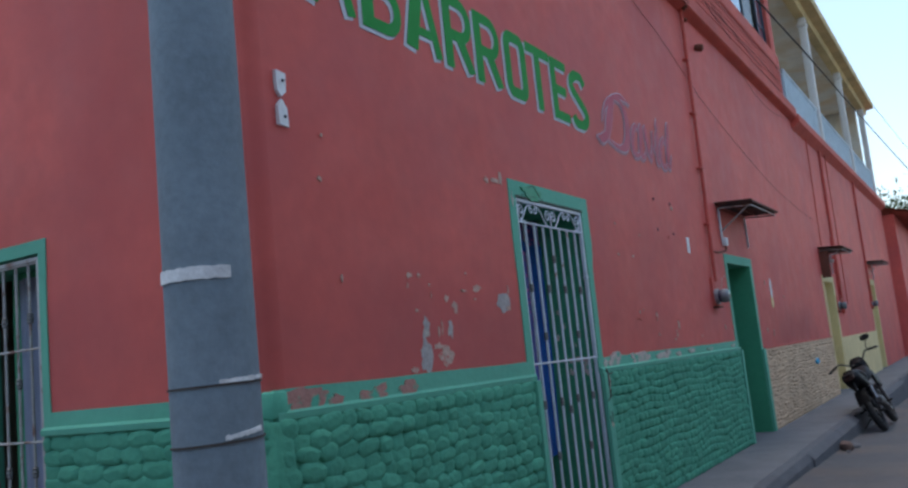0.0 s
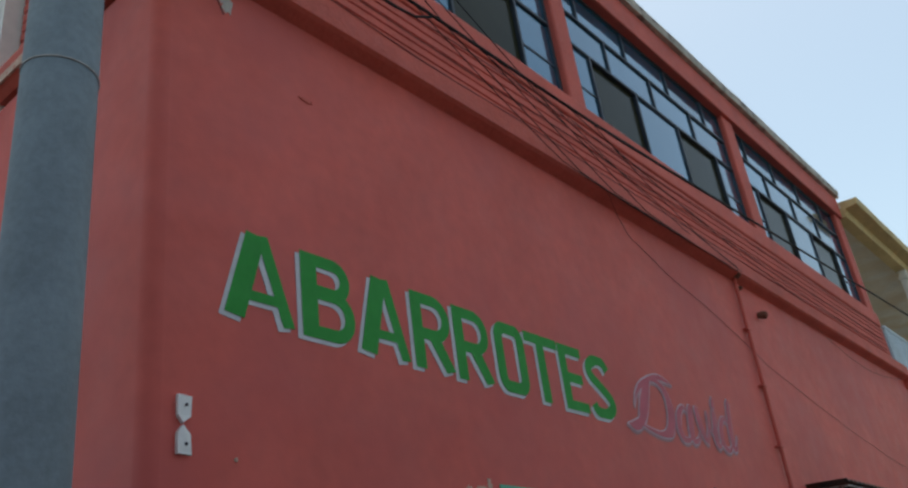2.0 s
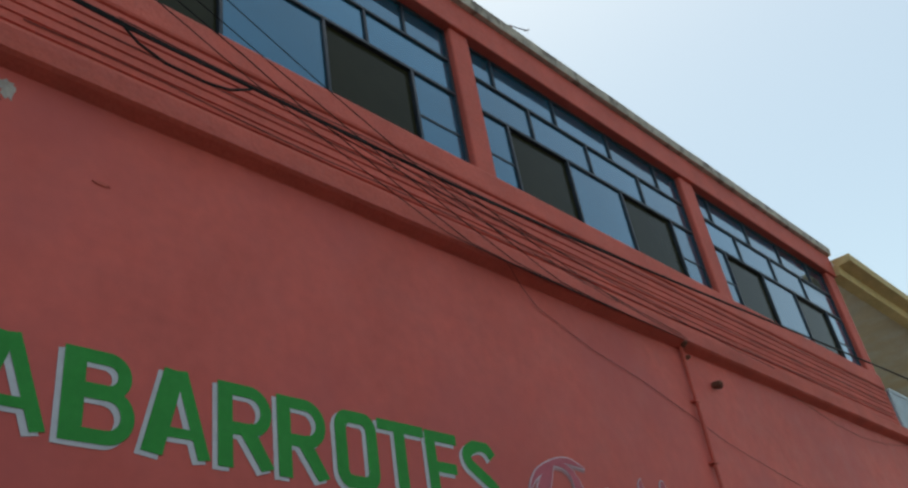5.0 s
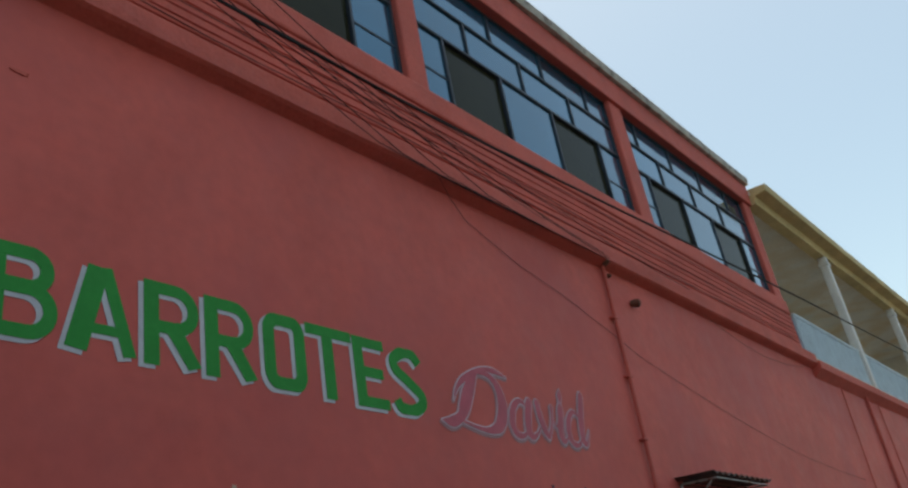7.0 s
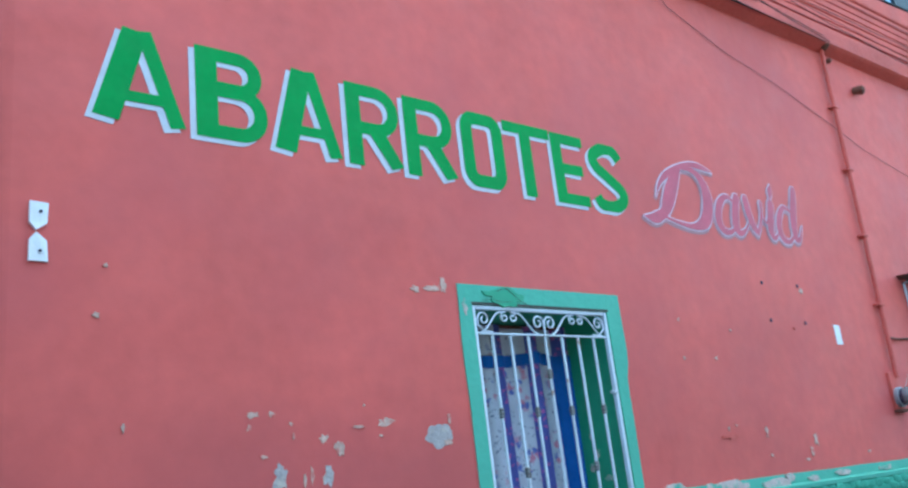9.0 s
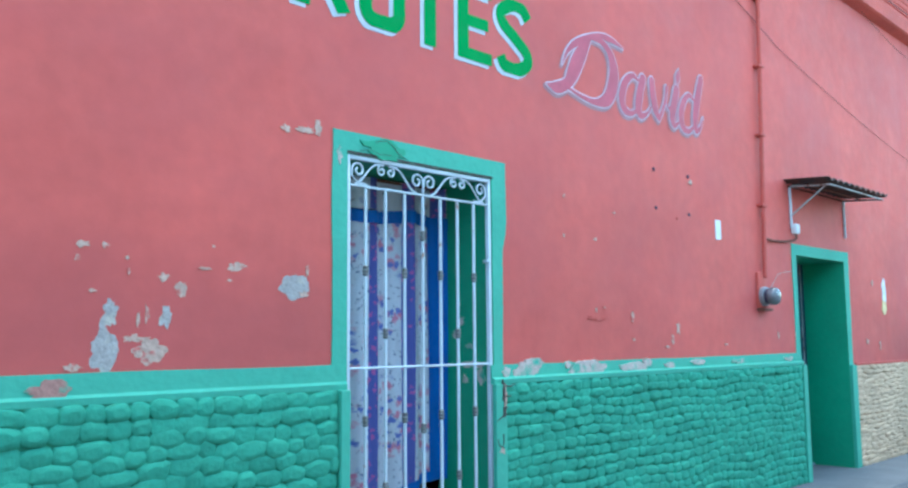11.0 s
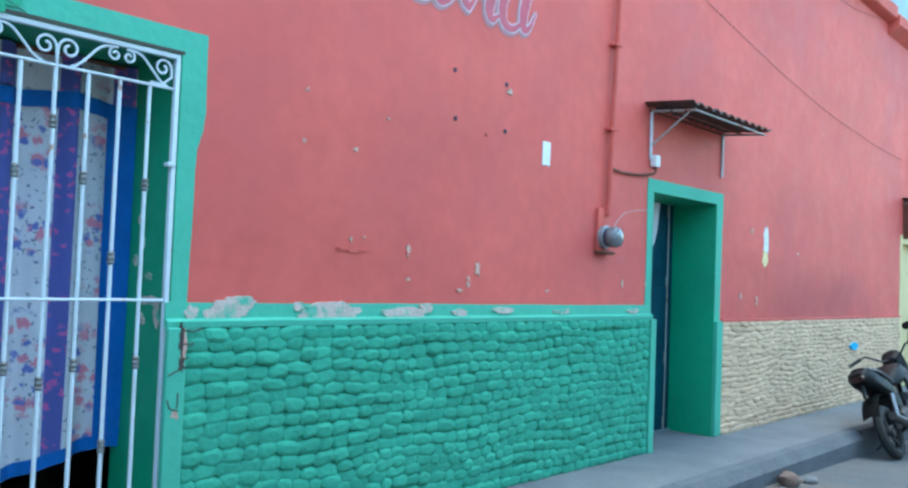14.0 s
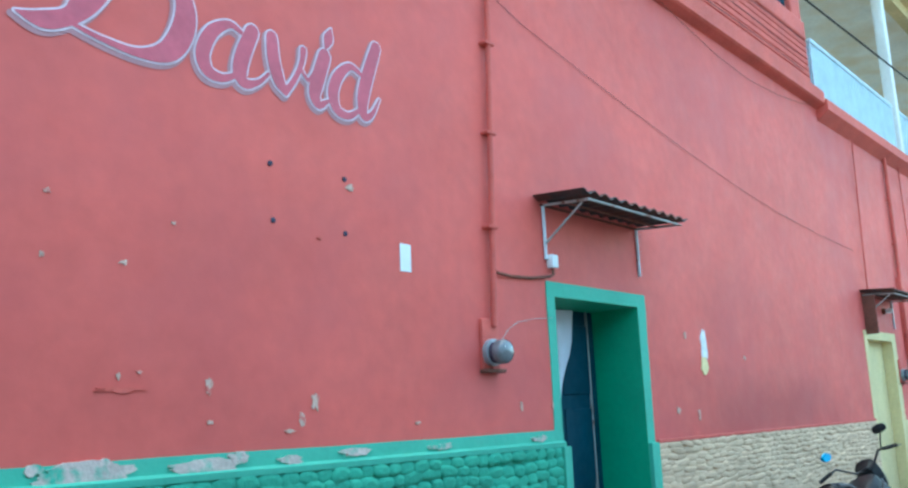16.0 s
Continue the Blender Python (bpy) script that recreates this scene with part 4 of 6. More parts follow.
chips(PLASTER, "patch of bare grey plaster where red paint fell", ((-0.24, 1.84, 0.169, 0.116), (-1.21, 1.69, 0.084, 0.122), (-1.23, 1.53, 0.129, 0.193), (-0.95, 1.68, 0.058, 0.102), (-2.06, 5.44, 0.10, 0.13)), "peeled patches")
chips(OLD_PAINT_AND_LIT_EDGE, "small chip showing old cream paint", ((-1.02, 1.52, 0.153, 0.125), (-0.96, 1.86, 0.047, 0.031), (-0.88, 1.81, 0.059, 0.067), (-1.11, 1.58, 0.069, 0.034), (-1.04, 1.69, 0.021, 0.075), (-1.07, 1.58, 0.126, 0.017), (-0.57, 1.93, 0.091, 0.039), (-0.61, 1.92, 0.036, 0.033), (-1.34, 1.99, 0.057, 0.029), (-1.36, 1.93, 0.022, 0.028), (-1.24, 1.99, 0.033, 0.025), (-1.14, 1.94, 0.022, 0.015), (-1.13, 1.88, 0.014, 0.025), (-1.29, 1.79, 0.03, 0.017), (-0.71, 2.02, 0.017, 0.013), (-0.62, 1.86, 0.023, 0.013), (-0.18, 1.8, 0.055, 0.029), (-0.16, 1.93, 0.021, 0.053), (-0.76, 1.91, 0.074, 0.013), (-1.36, 1.46, 0.075, 0.033), (-1.08, 1.67, 0.015, 0.06), (-0.17, 2.68, 0.10, 0.04), (-0.10, 2.70, 0.04, 0.09), (-0.30, 2.67, 0.05, 0.03)), "peeled patches")
chips(OLD_PAINT_AND_LIT_EDGE, "small chip showing old cream paint", ((2.06, 2.57, 0.028, 0.024), (2.43, 2.29, 0.034, 0.024), (2.05, 2.29, 0.028, 0.024), (2.42, 1.77, 0.02, 0.035), (2.52, 1.79, 0.03, 0.014), (2.89, 1.73, 0.035, 0.07), (3.56, 1.64, 0.05, 0.08), (3.47, 1.55, 0.04, 0.07), (3.38, 1.49, 0.07, 0.02), (2.68, 2.51, 0.022, 0.014), (2.90, 1.55, 0.04, 0.02), (5.42, 1.58, 0.03, 0.06), (5.80, 1.58, 0.03, 0.06), (3.84, 2.885, 0.06, 0.035), (4.36, 1.50, 0.04, 0.02)), "peeled patches")
chips(OLD_PAINT_AND_LIT_EDGE, "small chip showing old cream paint", ((8.0, 2.18, 0.05, 0.06), (7.75, 1.50, 0.08, 0.05), (8.15, 1.45, 0.05, 0.09), (9.3, 2.0, 0.05, 0.04), (-2.02, 2.68, 0.02, 0.016), (-2.06, 2.45, 0.026, 0.02), (-1.95, 1.95, 0.016, 0.035)), "peeled patches")
chips(RED_TRIM, "rusty scar of an old fixing", ((2.42, 1.71, 0.20, 0.025), (-1.45, 5.0, 0.10, 0.03), (3.6, 2.55, 0.03, 0.02)), "old scars")
for x, z in ((3.26, 2.925), (3.80, 2.93), (3.28, 2.61), (3.80, 2.602)):
    solo("wall_plug", lathe((x, 0.0, z), (0, -1, 0), [(0, 0.016), (0.006, 0.016), (0.008, 0.009)], 10), DARK_HOLE, "dark blue plastic plug set in wall", "wall plug", "wall plugs")
bm = boxed(4.25, 4.345, -0.005, 0.001, 2.425, 2.60)
solo("paper_notice", bm, PAPER, "small blank white paper strip pasted on wall", "paper", smooth=False)
peel = thing("torn_poster", (8.35, 0, 1.82), "torn remains of a white and yellow poster strip", "poster")
part("strip", blob(8.37, 2.08, 0.12, 0.36, y=-0.006, seed=5, rough=0.4), TAPE, peel, smooth=False)
part("lower_scrap", blob(8.35, 1.90, 0.13, 0.18, y=-0.008, seed=9, rough=0.3), YELLOW, peel, "yellow scrap", smooth=False)
solo("spray_mark", blob(11.25, 0.875, 0.25, 0.09, y=-0.052, seed=3, rough=0.25), BLUE_MARK, "sky blue spray mark on cream stones", "paint mark", smooth=False)

for i, (x, z, w, h) in enumerate(((1.60, 1.365, 0.22, 0.085), (1.68, 1.40, 0.16, 0.06), (1.52, 1.34, 0.08, 0.05), (1.40, 1.35, 0.06, 0.05), (2.27, 1.35, 0.38, 0.075), (2.06, 1.385, 0.06, 0.04), (2.35, 1.385, 0.08, 0.04), (2.87, 1.342, 0.34, 0.06), (3.05, 1.378, 0.09, 0.045), (3.38, 1.345, 0.13, 0.035), (3.82, 1.36, 0.19, 0.035), (4.55, 1.35, 0.16, 0.03), (5.58, 1.35, 0.15, 0.035))):
    solo("paint_chip", blob(x, z, w * 1.2, h * 1.2, y=-0.0155 - 0.0007 * i, seed=60 + i, rough=0.38), UNDERCOAT, "worn spot showing pale undercoat on green band", "paint chip", "worn band spots", smooth=False)
for i, (y, z, w, h) in enumerate(((0.16, 1.40, 0.22, 0.05), (0.10, 1.33, 0.07, 0.10), (0.27, 1.68, 0.04, 0.05), (0.20, 1.52, 0.05, 0.03), (0.33, 1.60, 0.03, 0.06), (0.24, 1.30, 0.04, 0.05), (0.30, 1.80, 0.03, 0.03))):
    bm = blob(y, z, w, h, y=-0.003 - 0.001 * i, seed=80 + i)
    for v in bm.verts:
        v.co = Vector((1.285 + v.co.y, v.co.x, v.co.z))
    solo("paint_chip", bm, UNDERCOAT, "worn spot showing pale undercoat on door jamb", "paint chip", "worn band spots", smooth=False)
solo("paint_chip", blob(0.045, 2.58, 0.035, 0.09, y=-0.01, seed=91), UNDERCOAT, "pale chip in the green door surround", "paint chip", "worn band spots", smooth=False)

for i, (x, z, w, h) in enumerate(((-2.33, 1.385, 0.34, 0.10), (-1.76, 1.352, 0.20, 0.10), (-1.47, 1.36, 0.18, 0.09), (-2.08, 1.36, 0.12, 0.06))):
    solo("paint_chip", blob(x, z, w, h, y=-0.0145 - 0.0007 * i, seed=70 + i, rough=0.5), OLD_RED, "worn spot showing old brick red coat", "paint chip", "worn band spots", smooth=False)

# White enamel number plate broken in two halves.
plate = thing("house_plate", (-2.31, 0, 2.68), "white metal plate bent into two wedge halves", "plate")
for name, sgn, zc in (("upper_half", 1, 2.885), ("lower_half", -1, 2.735)):
    bm = bmesh.new()
    q = [(-2.345, zc + 0.06 * sgn), (-2.265, zc + 0.06 * sgn), (-2.27, zc - 0.035 * sgn), (-2.318, zc - 0.07 * sgn), (-2.345, zc - 0.035 * sgn)]
    f = [bm.verts.new((x, -0.022 + 0.012 * (i in (1, 2)), z)) for i, (x, z) in enumerate(q)]
    g = [bm.verts.new((x, -0.001, z)) for x, z in q]
    bm.faces.new(f), bm.faces.new(g[::-1])
    for k in range(5):
        bm.faces.new((f[k], g[k], g[(k + 1) % 5], f[(k + 1) % 5]))
    half = part(name, bm, PAPER, plate, smooth=False)
    part("screw", lathe((-2.30, -0.02, zc + 0.015 * sgn), (0, -1, 0), [(0, 0.008), (0.006, 0.006)], 8), DARK_HOLE, half)

# ---- first door: grille, curtain, leaf ----
GX0, GX1, GZ0, GZ1 = 0.105, 1.285, 0.16, 2.595
grille = thing("door_grille", (0.7, 0.02, GZ0), "white painted iron door grille with scrolls and knots", "grille")


def bars(parent, to_world, u0, u1, z0, z1, cross, n, band_z, paint=IRON_WHITE, r=0.0098):
    for a, b, c, d in ((u0, u0 + 0.024, z0, z1), (u1 - 0.024, u1, z0, z1), (u0 + 0.024, u1 - 0.024, z1 - 0.024, z1)):
        bm = bmesh.new()
        bm_box(bm, a, b, 0.0, 0.03, c, d, bevel=0.003)
        for v in bm.verts:
            v.co = to_world(v.co.x, v.co.y, v.co.z)
        part("frame_bar", bm, paint, parent)
    for z in (*cross, band_z):
        part("cross_bar", tube([to_world(u0 + 0.03, 0.012, z), to_world(u1 - 0.03, 0.012, z)], 0.007, 8), paint, parent)
    for k in range(n):
        u = u0 + (u1 - u0) * (k + 1) / (n + 1)
        bar = part("bar", tube([to_world(u, 0.018, z0), to_world(u, 0.018, band_z)], r, 8), paint, parent)
        zs = (2.18, 1.05) if k % 4 == 3 else (1.60 if k % 2 else 1.95, 0.75 if k % 2 else 1.12)
        for z in zs:
            if z0 < z < band_z:
                c = to_world(u, 0.018, z)
                part("knot", lathe(c - Vector((0, 0, 0.03)), (0, 0, 1), [(0, 0.011), (0.008, 0.018), (0.018, 0.014), (0.03, 0.019), (0.042, 0.014), (0.052, 0.018), (0.06, 0.011)], 8), BRONZE, bar)


bars(grille, south, GX0, GX1, GZ0, GZ1, (1.41,), 7, 2.425)


def spiral(cx, cz, r, turns, start, sgn, y):
    pts = []
    n = 22
    for k in range(n + 1):
        s = k / n
        a = start + sgn * turns * 2 * math.pi * s
        pts.append((cx + r * (1 - 0.72 * s) * math.cos(a), y, cz + r * (1 - 0.72 * s) * math.sin(a)))
    return pts


gy, gm = 0.012, (GX0 + GX1) / 2
zb, zt = 2.433, 2.56
for sgn in (-1, 1):
    # centre volutes, outer volutes, top volutes and the swan-neck strips between them
    part("scroll", tube([(gm, gy, zb), *spiral(gm + sgn * 0.052, 2.505, 0.048, 1.25, math.pi if sgn > 0 else 0, -sgn, gy)], 0.0065, 6), IRON_WHITE, grille)
    xe = gm + sgn * (GX1 - GX0) / 2 - sgn * 0.03
    part("scroll", tube([(xe - sgn * 0.12, gy, zb + 0.005), (xe - sgn * 0.06, gy, zb + 0.002), (xe - sgn * 0.012, gy, zb + 0.045), *spiral(xe - sgn * 0.058, 2.515, 0.045, 1.2, 0 if sgn > 0 else math.pi, sgn, gy)], 0.0065, 6), IRON_WHITE, grille)
    xc = gm + sgn * 0.295
    for s2 in (-1, 1):
        part("scroll", tube(spiral(xc + s2 * 0.034, 2.53, 0.032, 1.2, math.pi / 2, -s2, gy), 0.006, 6), IRON_WHITE, grille)
    for s2, far in ((-1, 0.17), (1, 0.17)):
        x0, x1 = xc + s2 * 0.07, xc + s2 * 0.235
        pts = [(x0 + (x1 - x0) * t, gy, zt - (zt - zb) * (3 * t * t - 2 * t ** 3)) for t in (i / 10 for i in range(11))]
        part("swan_neck", tube([(xc + s2 * 0.02, gy, zt + 0.004), *pts], 0.0065, 6), IRON_WHITE, grille)
part("latch", boxed(1.235, 1.275, -0.01, 0.03, 2.05, 2.07, bevel=0.003), IRON_WHITE, grille)

flake = solo("loose_plaster_flake", blob(0.37, 2.655, 0.32, 0.11, y=-0.015, seed=12, rough=0.45), GREEN_DEEP, "bulging flake of green plaster above the door", "plaster flake")
# Dark tubes draw the shadow line along the flake's cracked edge.
part("cracked_edge", tube([(0.30, -0.014, 2.685), (0.35, -0.016, 2.70), (0.385, -0.016, 2.705), (0.43, -0.016, 2.68), (0.47, -0.015, 2.645), (0.545, -0.012, 2.615)], 0.0022, 5), CRACK, flake, "dark shadow line along the cracked edge")
part("cracked_edge", tube([(0.19, -0.012, 2.622), (0.26, -0.014, 2.634), (0.33, -0.015, 2.618), (0.42, -0.015, 2.625)], 0.0016, 5), CRACK, flake, "dark shadow line along the cracked edge")
# Raised dark strip; the groove's shade is put into its colour.
structure("door_1_groove", boxed(0.098, 1.30, -0.009, 0.0, 2.597, 2.612), CRACK)

curtain = thing("door_curtain", (0.68, 0.44, 0.56), "white flowered cotton curtain with purple stripes and blue hems", "curtain")


def fold(x, z):
    return 0.44 + 0.034 * math.sin(x * 17.5 + 0.4) + 0.014 * math.sin(x * 41 + z * 1.3) + 0.02 * (1.5 - z) * 0.2


def cloth(x0, x1, z_low, z_high, y_off, nx=60, nz=14, depth=fold):
    bm = bmesh.new()
    grid = []
    for i in range(nx + 1):
        x = x0 + (x1 - x0) * i / nx
        grid.append([bm.verts.new((x, depth(x, lo_hi) + y_off, lo_hi)) for lo_hi in (z_low(x) + (z_high(x) - z_low(x)) * j / nz for j in range(nz + 1))])
    for a, b in zip(grid, grid[1:]):
        for j in range(nz):
            bm.faces.new((a[j], b[j], b[j + 1], a[j + 1]))
    ext = bmesh.ops.extrude_face_region(bm, geom=list(bm.faces))
    for v in ext["geom"]:
        if isinstance(v, bmesh.types.BMVert):
            v.co.y += 0.004
    return bm


def hem_low(x):
    return 0.56 + 0.02 * math.sin(x * 7) + max(0, x - 0.75) * 0.16


part("upper_cloth", cloth(0.11, 1.28, lambda x: 2.38, lambda x: 2.58, 0.0, nz=4), CURTAIN, curtain)
part("cloth", cloth(0.11, 1.17, lambda x: hem_low(x) + 0.055, lambda x: 2.325 + 0.015 * math.sin(x * 8), 0.0), CURTAIN, curtain)
part("top_hem", cloth(0.11, 1.28, lambda x: 2.305 + 0.015 * math.sin(x * 8), lambda x: 2.385 + 0.015 * math.sin(x * 8), -0.012, nz=3), BLUE_BAND, curtain, "bright blue hem")
part("bottom_hem", cloth(0.11, 1.28, hem_low, lambda x: hem_low(x) + 0.065, -0.008, nz=2), BLUE_BAND, curtain, "bright blue hem")
part("side_hem", cloth(1.165, 1.283, lambda x: hem_low(x) + 0.06, lambda x: 2.315, -0.004, nx=8), BLUE_BAND, curtain, "bright blue hem")
part("rod", tube([(0.105, 0.44, 2.575), (1.284, 0.44, 2.575)], 0.01, 8), RUST, curtain)

# ---- second door, set deep in its reveal ----
d2 = thing("door_2", (6.54, 0.5, 0.13), "dark teal panelled double door, closed", "door", kind="structure")
for x0, x1 in ((5.906, 6.52), (6.53, 7.145)):
    leaf = part("door_leaf", boxed(x0, x1, 0.455, 0.50, 0.15, 2.385, bevel=0.004), TEAL, d2)
    for z0, z1 in ((0.28, 0.80), (0.92, 1.55), (1.67, 2.26)):
        part("panel", boxed(x0 + 0.09, x1 - 0.09, 0.443, 0.458, z0, z1, bevel=0.008), TEAL, leaf)
part("astragal", boxed(6.50, 6.55, 0.44, 0.458, 0.15, 2.385, bevel=0.006), TEAL, d2)
part("edge_strip", boxed(7.02, 7.034, 0.436, 0.456, 0.15, 2.385, bevel=0.003), IRON_GREY, d2, "worn meeting edge")
part("threshold", boxed(5.94, 7.145, 0.43, 0.50, 0.131, 0.15), CONCRETE, d2)
cur2 = thing("white_cloth", (6.3, 0.44, 1.1), "white cloth hanging crookedly in the doorway", "curtain")
part("cloth", cloth(5.915, 6.715, lambda x: min(2.36, 1.58 + 0.02 * math.sin(x * 40) + 2.0 * max(0, x - 6.44) + 6.0 * max(0, x - 6.65)), lambda x: 2.37, 0.0, nx=30, nz=10, depth=lambda x, z: 0.385 + 0.02 * math.sin(x * 22 + z)), LACE, cur2)
for nm, d, lab in (("door_3", D3, "plain yellow painted metal door in its surround"), ("door_4", D4, "plain yellow painted metal door in its surround")):
    t = thing(nm, ((d[0] + d[1]) / 2, 0.42, 0.13), lab, "door", kind="structure")
    leaf = part("door_leaf", boxed(d[0] + 0.006, d[1] - 0.006, 0.14, 0.18, 0.14, d[3] - 0.006, bevel=0.004), YELLOW, t)
    part("door_handle", tube([(d[0] + 0.1, 0.125, 1.1), (d[0] + 0.1, 0.125, 1.22)], 0.012), CHROME, leaf)
# Green door and its grille round the corner.
t = thing("door_5", (-2.2, 2.15, 0.13), "green wooden door behind a white grille", "door", kind="structure")
part("door_leaf", boxed(-2.16, -2.11, 1.635, 2.42, 0.14, 2.29, bevel=0.004), GREEN_DEEP, t)
part("plank", boxed(-2.175, -2.158, 1.69, 1.85, 0.2, 2.23, bevel=0.004), GREEN_DEEP, t)
part("plank", boxed(-2.175, -2.158, 1.90, 2.06, 0.2, 2.23, bevel=0.004), GREEN_DEEP, t)
part("plank", boxed(-2.175, -2.158, 2.11, 2.27, 0.2, 2.23, bevel=0.004), GREEN_DEEP, t)
cur5 = thing("grey_cloth", (-2.2, 2.1, 0.2), "greyish blue cloth hanging behind the grille", "curtain")
bm = cloth(1.88, 2.28, lambda x: 0.2, lambda x: 2.24, 0.0, nx=24, nz=8, depth=lambda x, z: 0.02 * math.sin(x * 42 + z * 0.4))
for v in bm.verts:
    v.co = Vector((-2.215 + v.co.y, v.co.x, v.co.z))
part("cloth", bm, GREY_CLOTH, cur5)
g5 = thing("door_grille", (-2.47, 2.15, 0.16), "white painted iron door grille round the corner", "grille")
bars(g5, west, 1.64, 2.81, 0.16, 2.28, (1.78, 1.28), 9, 2.25, IRON_GREY, 0.009)

# ---- meter, conduits and canopies ----


def conduit(x, z0, z1, material, y=-0.04, r=0.022, lean=0.0):
    t = thing("conduit", (x, y, z0), "thin red painted electric conduit clipped to the wall", "conduit", "wall conduits")
    part("pipe", tube([(x, y, z0), (x + lean * 0.5, y, (z0 + z1) / 2), (x + lean, y, z1)], r, 10), material, t)
    for k in range(4 if r > 0.015 else 0):
        z = z0 + (z1 - z0) * (0.2 + 0.2 * k)
        xx = x + lean * (0.2 + 0.2 * k)
        part("clip", boxed(xx - 0.06, xx + 0.045, y - r - 0.004, 0.001, z - 0.008, z + 0.014, bevel=0.003), material, t)
    return t


c1 = conduit(5.11, 2.12, 5.58, RED_TRIM, lean=0.15)
part("weather_head", lathe((5.26, -0.06, 5.55), (0.2, -0.6, 0.9), [(0, 0.03), (0.06, 0.045), (0.10, 0.02)], 10), RUST, c1)
part("insulator", lathe((5.33, -0.02, 5.44), (0, -1, 0), [(0, 0.02), (0.03, 0.03), (0.06, 0.02)], 10), RUST, c1)
solo("iron_stub", lathe((5.83, 0.0, 5.22), (0.3, -1, -0.2), [(0, 0.035), (0.05, 0.05), (0.10, 0.05), (0.12, 0.02)], 10), RUST, "short rusty iron stub jutting from wall", "iron stub")
meter = thing("electric_meter", (5.07, 0, 1.82), "round grey electric meter on a rusty backplate", "electric meter")
part("backplate", boxed(4.99, 5.17, -0.03, 0.0, 1.83, 2.17, bevel=0.006), RED_TRIM, meter)
part("base_ring", lathe((5.07, -0.03, 1.94), (0, -1, 0), [(0, 0.092), (0.035, 0.092), (0.04, 0.08)], 24), METER_GREY, meter)
part("inner_drum", lathe((5.07, -0.06, 1.94), (0, -1, 0), [(0, 0.074), (0.055, 0.074)], 24), DARK_HOLE, meter)
part("sill", boxed(4.98, 5.18, -0.075, 0.0, 1.805, 1.83, bevel=0.006), RUST, meter)
dome = part("glass_dome", lathe((5.07, -0.105, 1.94), (0, -1, 0), [(0, 0.082), (0.05, 0.082), (0.07, 0.07), (0.082, 0.045), (0.086, 0.0)], 24), METER_GLASS, meter, "glass dome over a dark dial")
part("dial_plate", boxed(5.03, 5.11, -0.186, -0.178, 1.93, 1.975), PAPER, dome)
part("lead_wire", tube([(5.13, -0.08, 2.02), (5.2, -0.09, 2.1), (5.36, -0.05, 2.16), (5.6, -0.02, 2.2), (5.84, -0.015, 2.22)], 0.0025, 5), IRON_GREY, meter)
box_t = thing("junction_box", (5.87, 0, 2.58), "small white plastic junction box above the door", "junction box")
part("body", boxed(5.83, 5.91, -0.06, 0.0, 2.60, 2.70, bevel=0.008), PAPER, box_t)
part("cable_stub", tube([(5.87, -0.03, 2.6), (5.86, -0.04, 2.55), (5.82, -0.03, 2.53), (5.6, -0.02, 2.50), (5.35, -0.02, 2.49), (5.18, -0.03, 2.50)], 0.012, 6), RUST, box_t)


def canopy(x0, x1, z, reach, drop, sheet):
    """A small sheet-metal porch roof on two welded brackets."""
    t = thing("door_canopy", ((x0 + x1) / 2, 0, z - 0.45), "small rusty corrugated canopy on iron brackets", "canopy", "door canopies")
    bm = bmesh.new()
    n = int((x1 - x0 + 0.16) / 0.0185)
    rows = []
    for k in range(n + 1):
        x = x0 - 0.08 + (x1 - x0 + 0.16) * k / n
        w = 0.016 * math.cos(k * math.pi / 4.0)
        rows.append([bm.verts.new((x, y, zz + w + o)) for y, zz, o in ((-0.004, z + 0.045, 0.004), (-reach - 0.03, z + 0.045 - drop, 0.004), (-reach - 0.03, z + 0.045 - drop, -0.004), (-0.004, z + 0.045, -0.004))])
    for a, b in zip(rows, rows[1:]):
        for i in range(4):
            bm.faces.new((a[i], a[(i + 1) % 4], b[(i + 1) % 4], b[i]))
    part("roof_sheet", bm, sheet, t)
    for x in (x0 + 0.03, x1 - 0.03):
        br = part("bracket", tube([(x, -0.015, z - 0.42), (x, -0.015, z)], 0.013, 6), IRON_WHITE, t)
        part("arm", tube([(x, -0.015, z), (x, -reach, z - drop)], 0.012, 6), IRON_GREY, br)
        if x < x1 - 0.1:
            part("brace", tube([(x, -0.018, z - 0.30), (x, -reach * 0.86, z - drop * 0.86 - 0.012)], 0.009, 6), IRON_GREY, br)
    part("front_rail", tube([(x0, -reach, z - drop), (x1, -reach, z - drop)], 0.010, 6), IRON_GREY, t)
    part("middle_rail", tube([(x0, -reach * 0.5, z - drop * 0.5), (x1, -reach * 0.5, z - drop * 0.5)], 0.008, 6), RUST, t)
    part("wall_rail", tube([(x0, -0.015, z), (x1, -0.015, z)], 0.010, 6), RUST, t)
    return t


canopy(5.78, 7.25, 3.08, 0.43, 0.03, SHEET)
far_canopy = canopy(13.55, 15.0, 2.98, 0.43, 0.03, SHEET)
part("side_plate", boxed(13.552, 13.566, -0.17, -0.002, 2.42, 2.965, bevel=0.003), RUST, far_canopy, "rusty side plate")
canopy(21.7, 23.1, 3.08, 0.43, 0.03, SHEET)
c2 = conduit(15.5, 1.75, 5.4, RED_TRIM, lean=0.1, r=0.03)
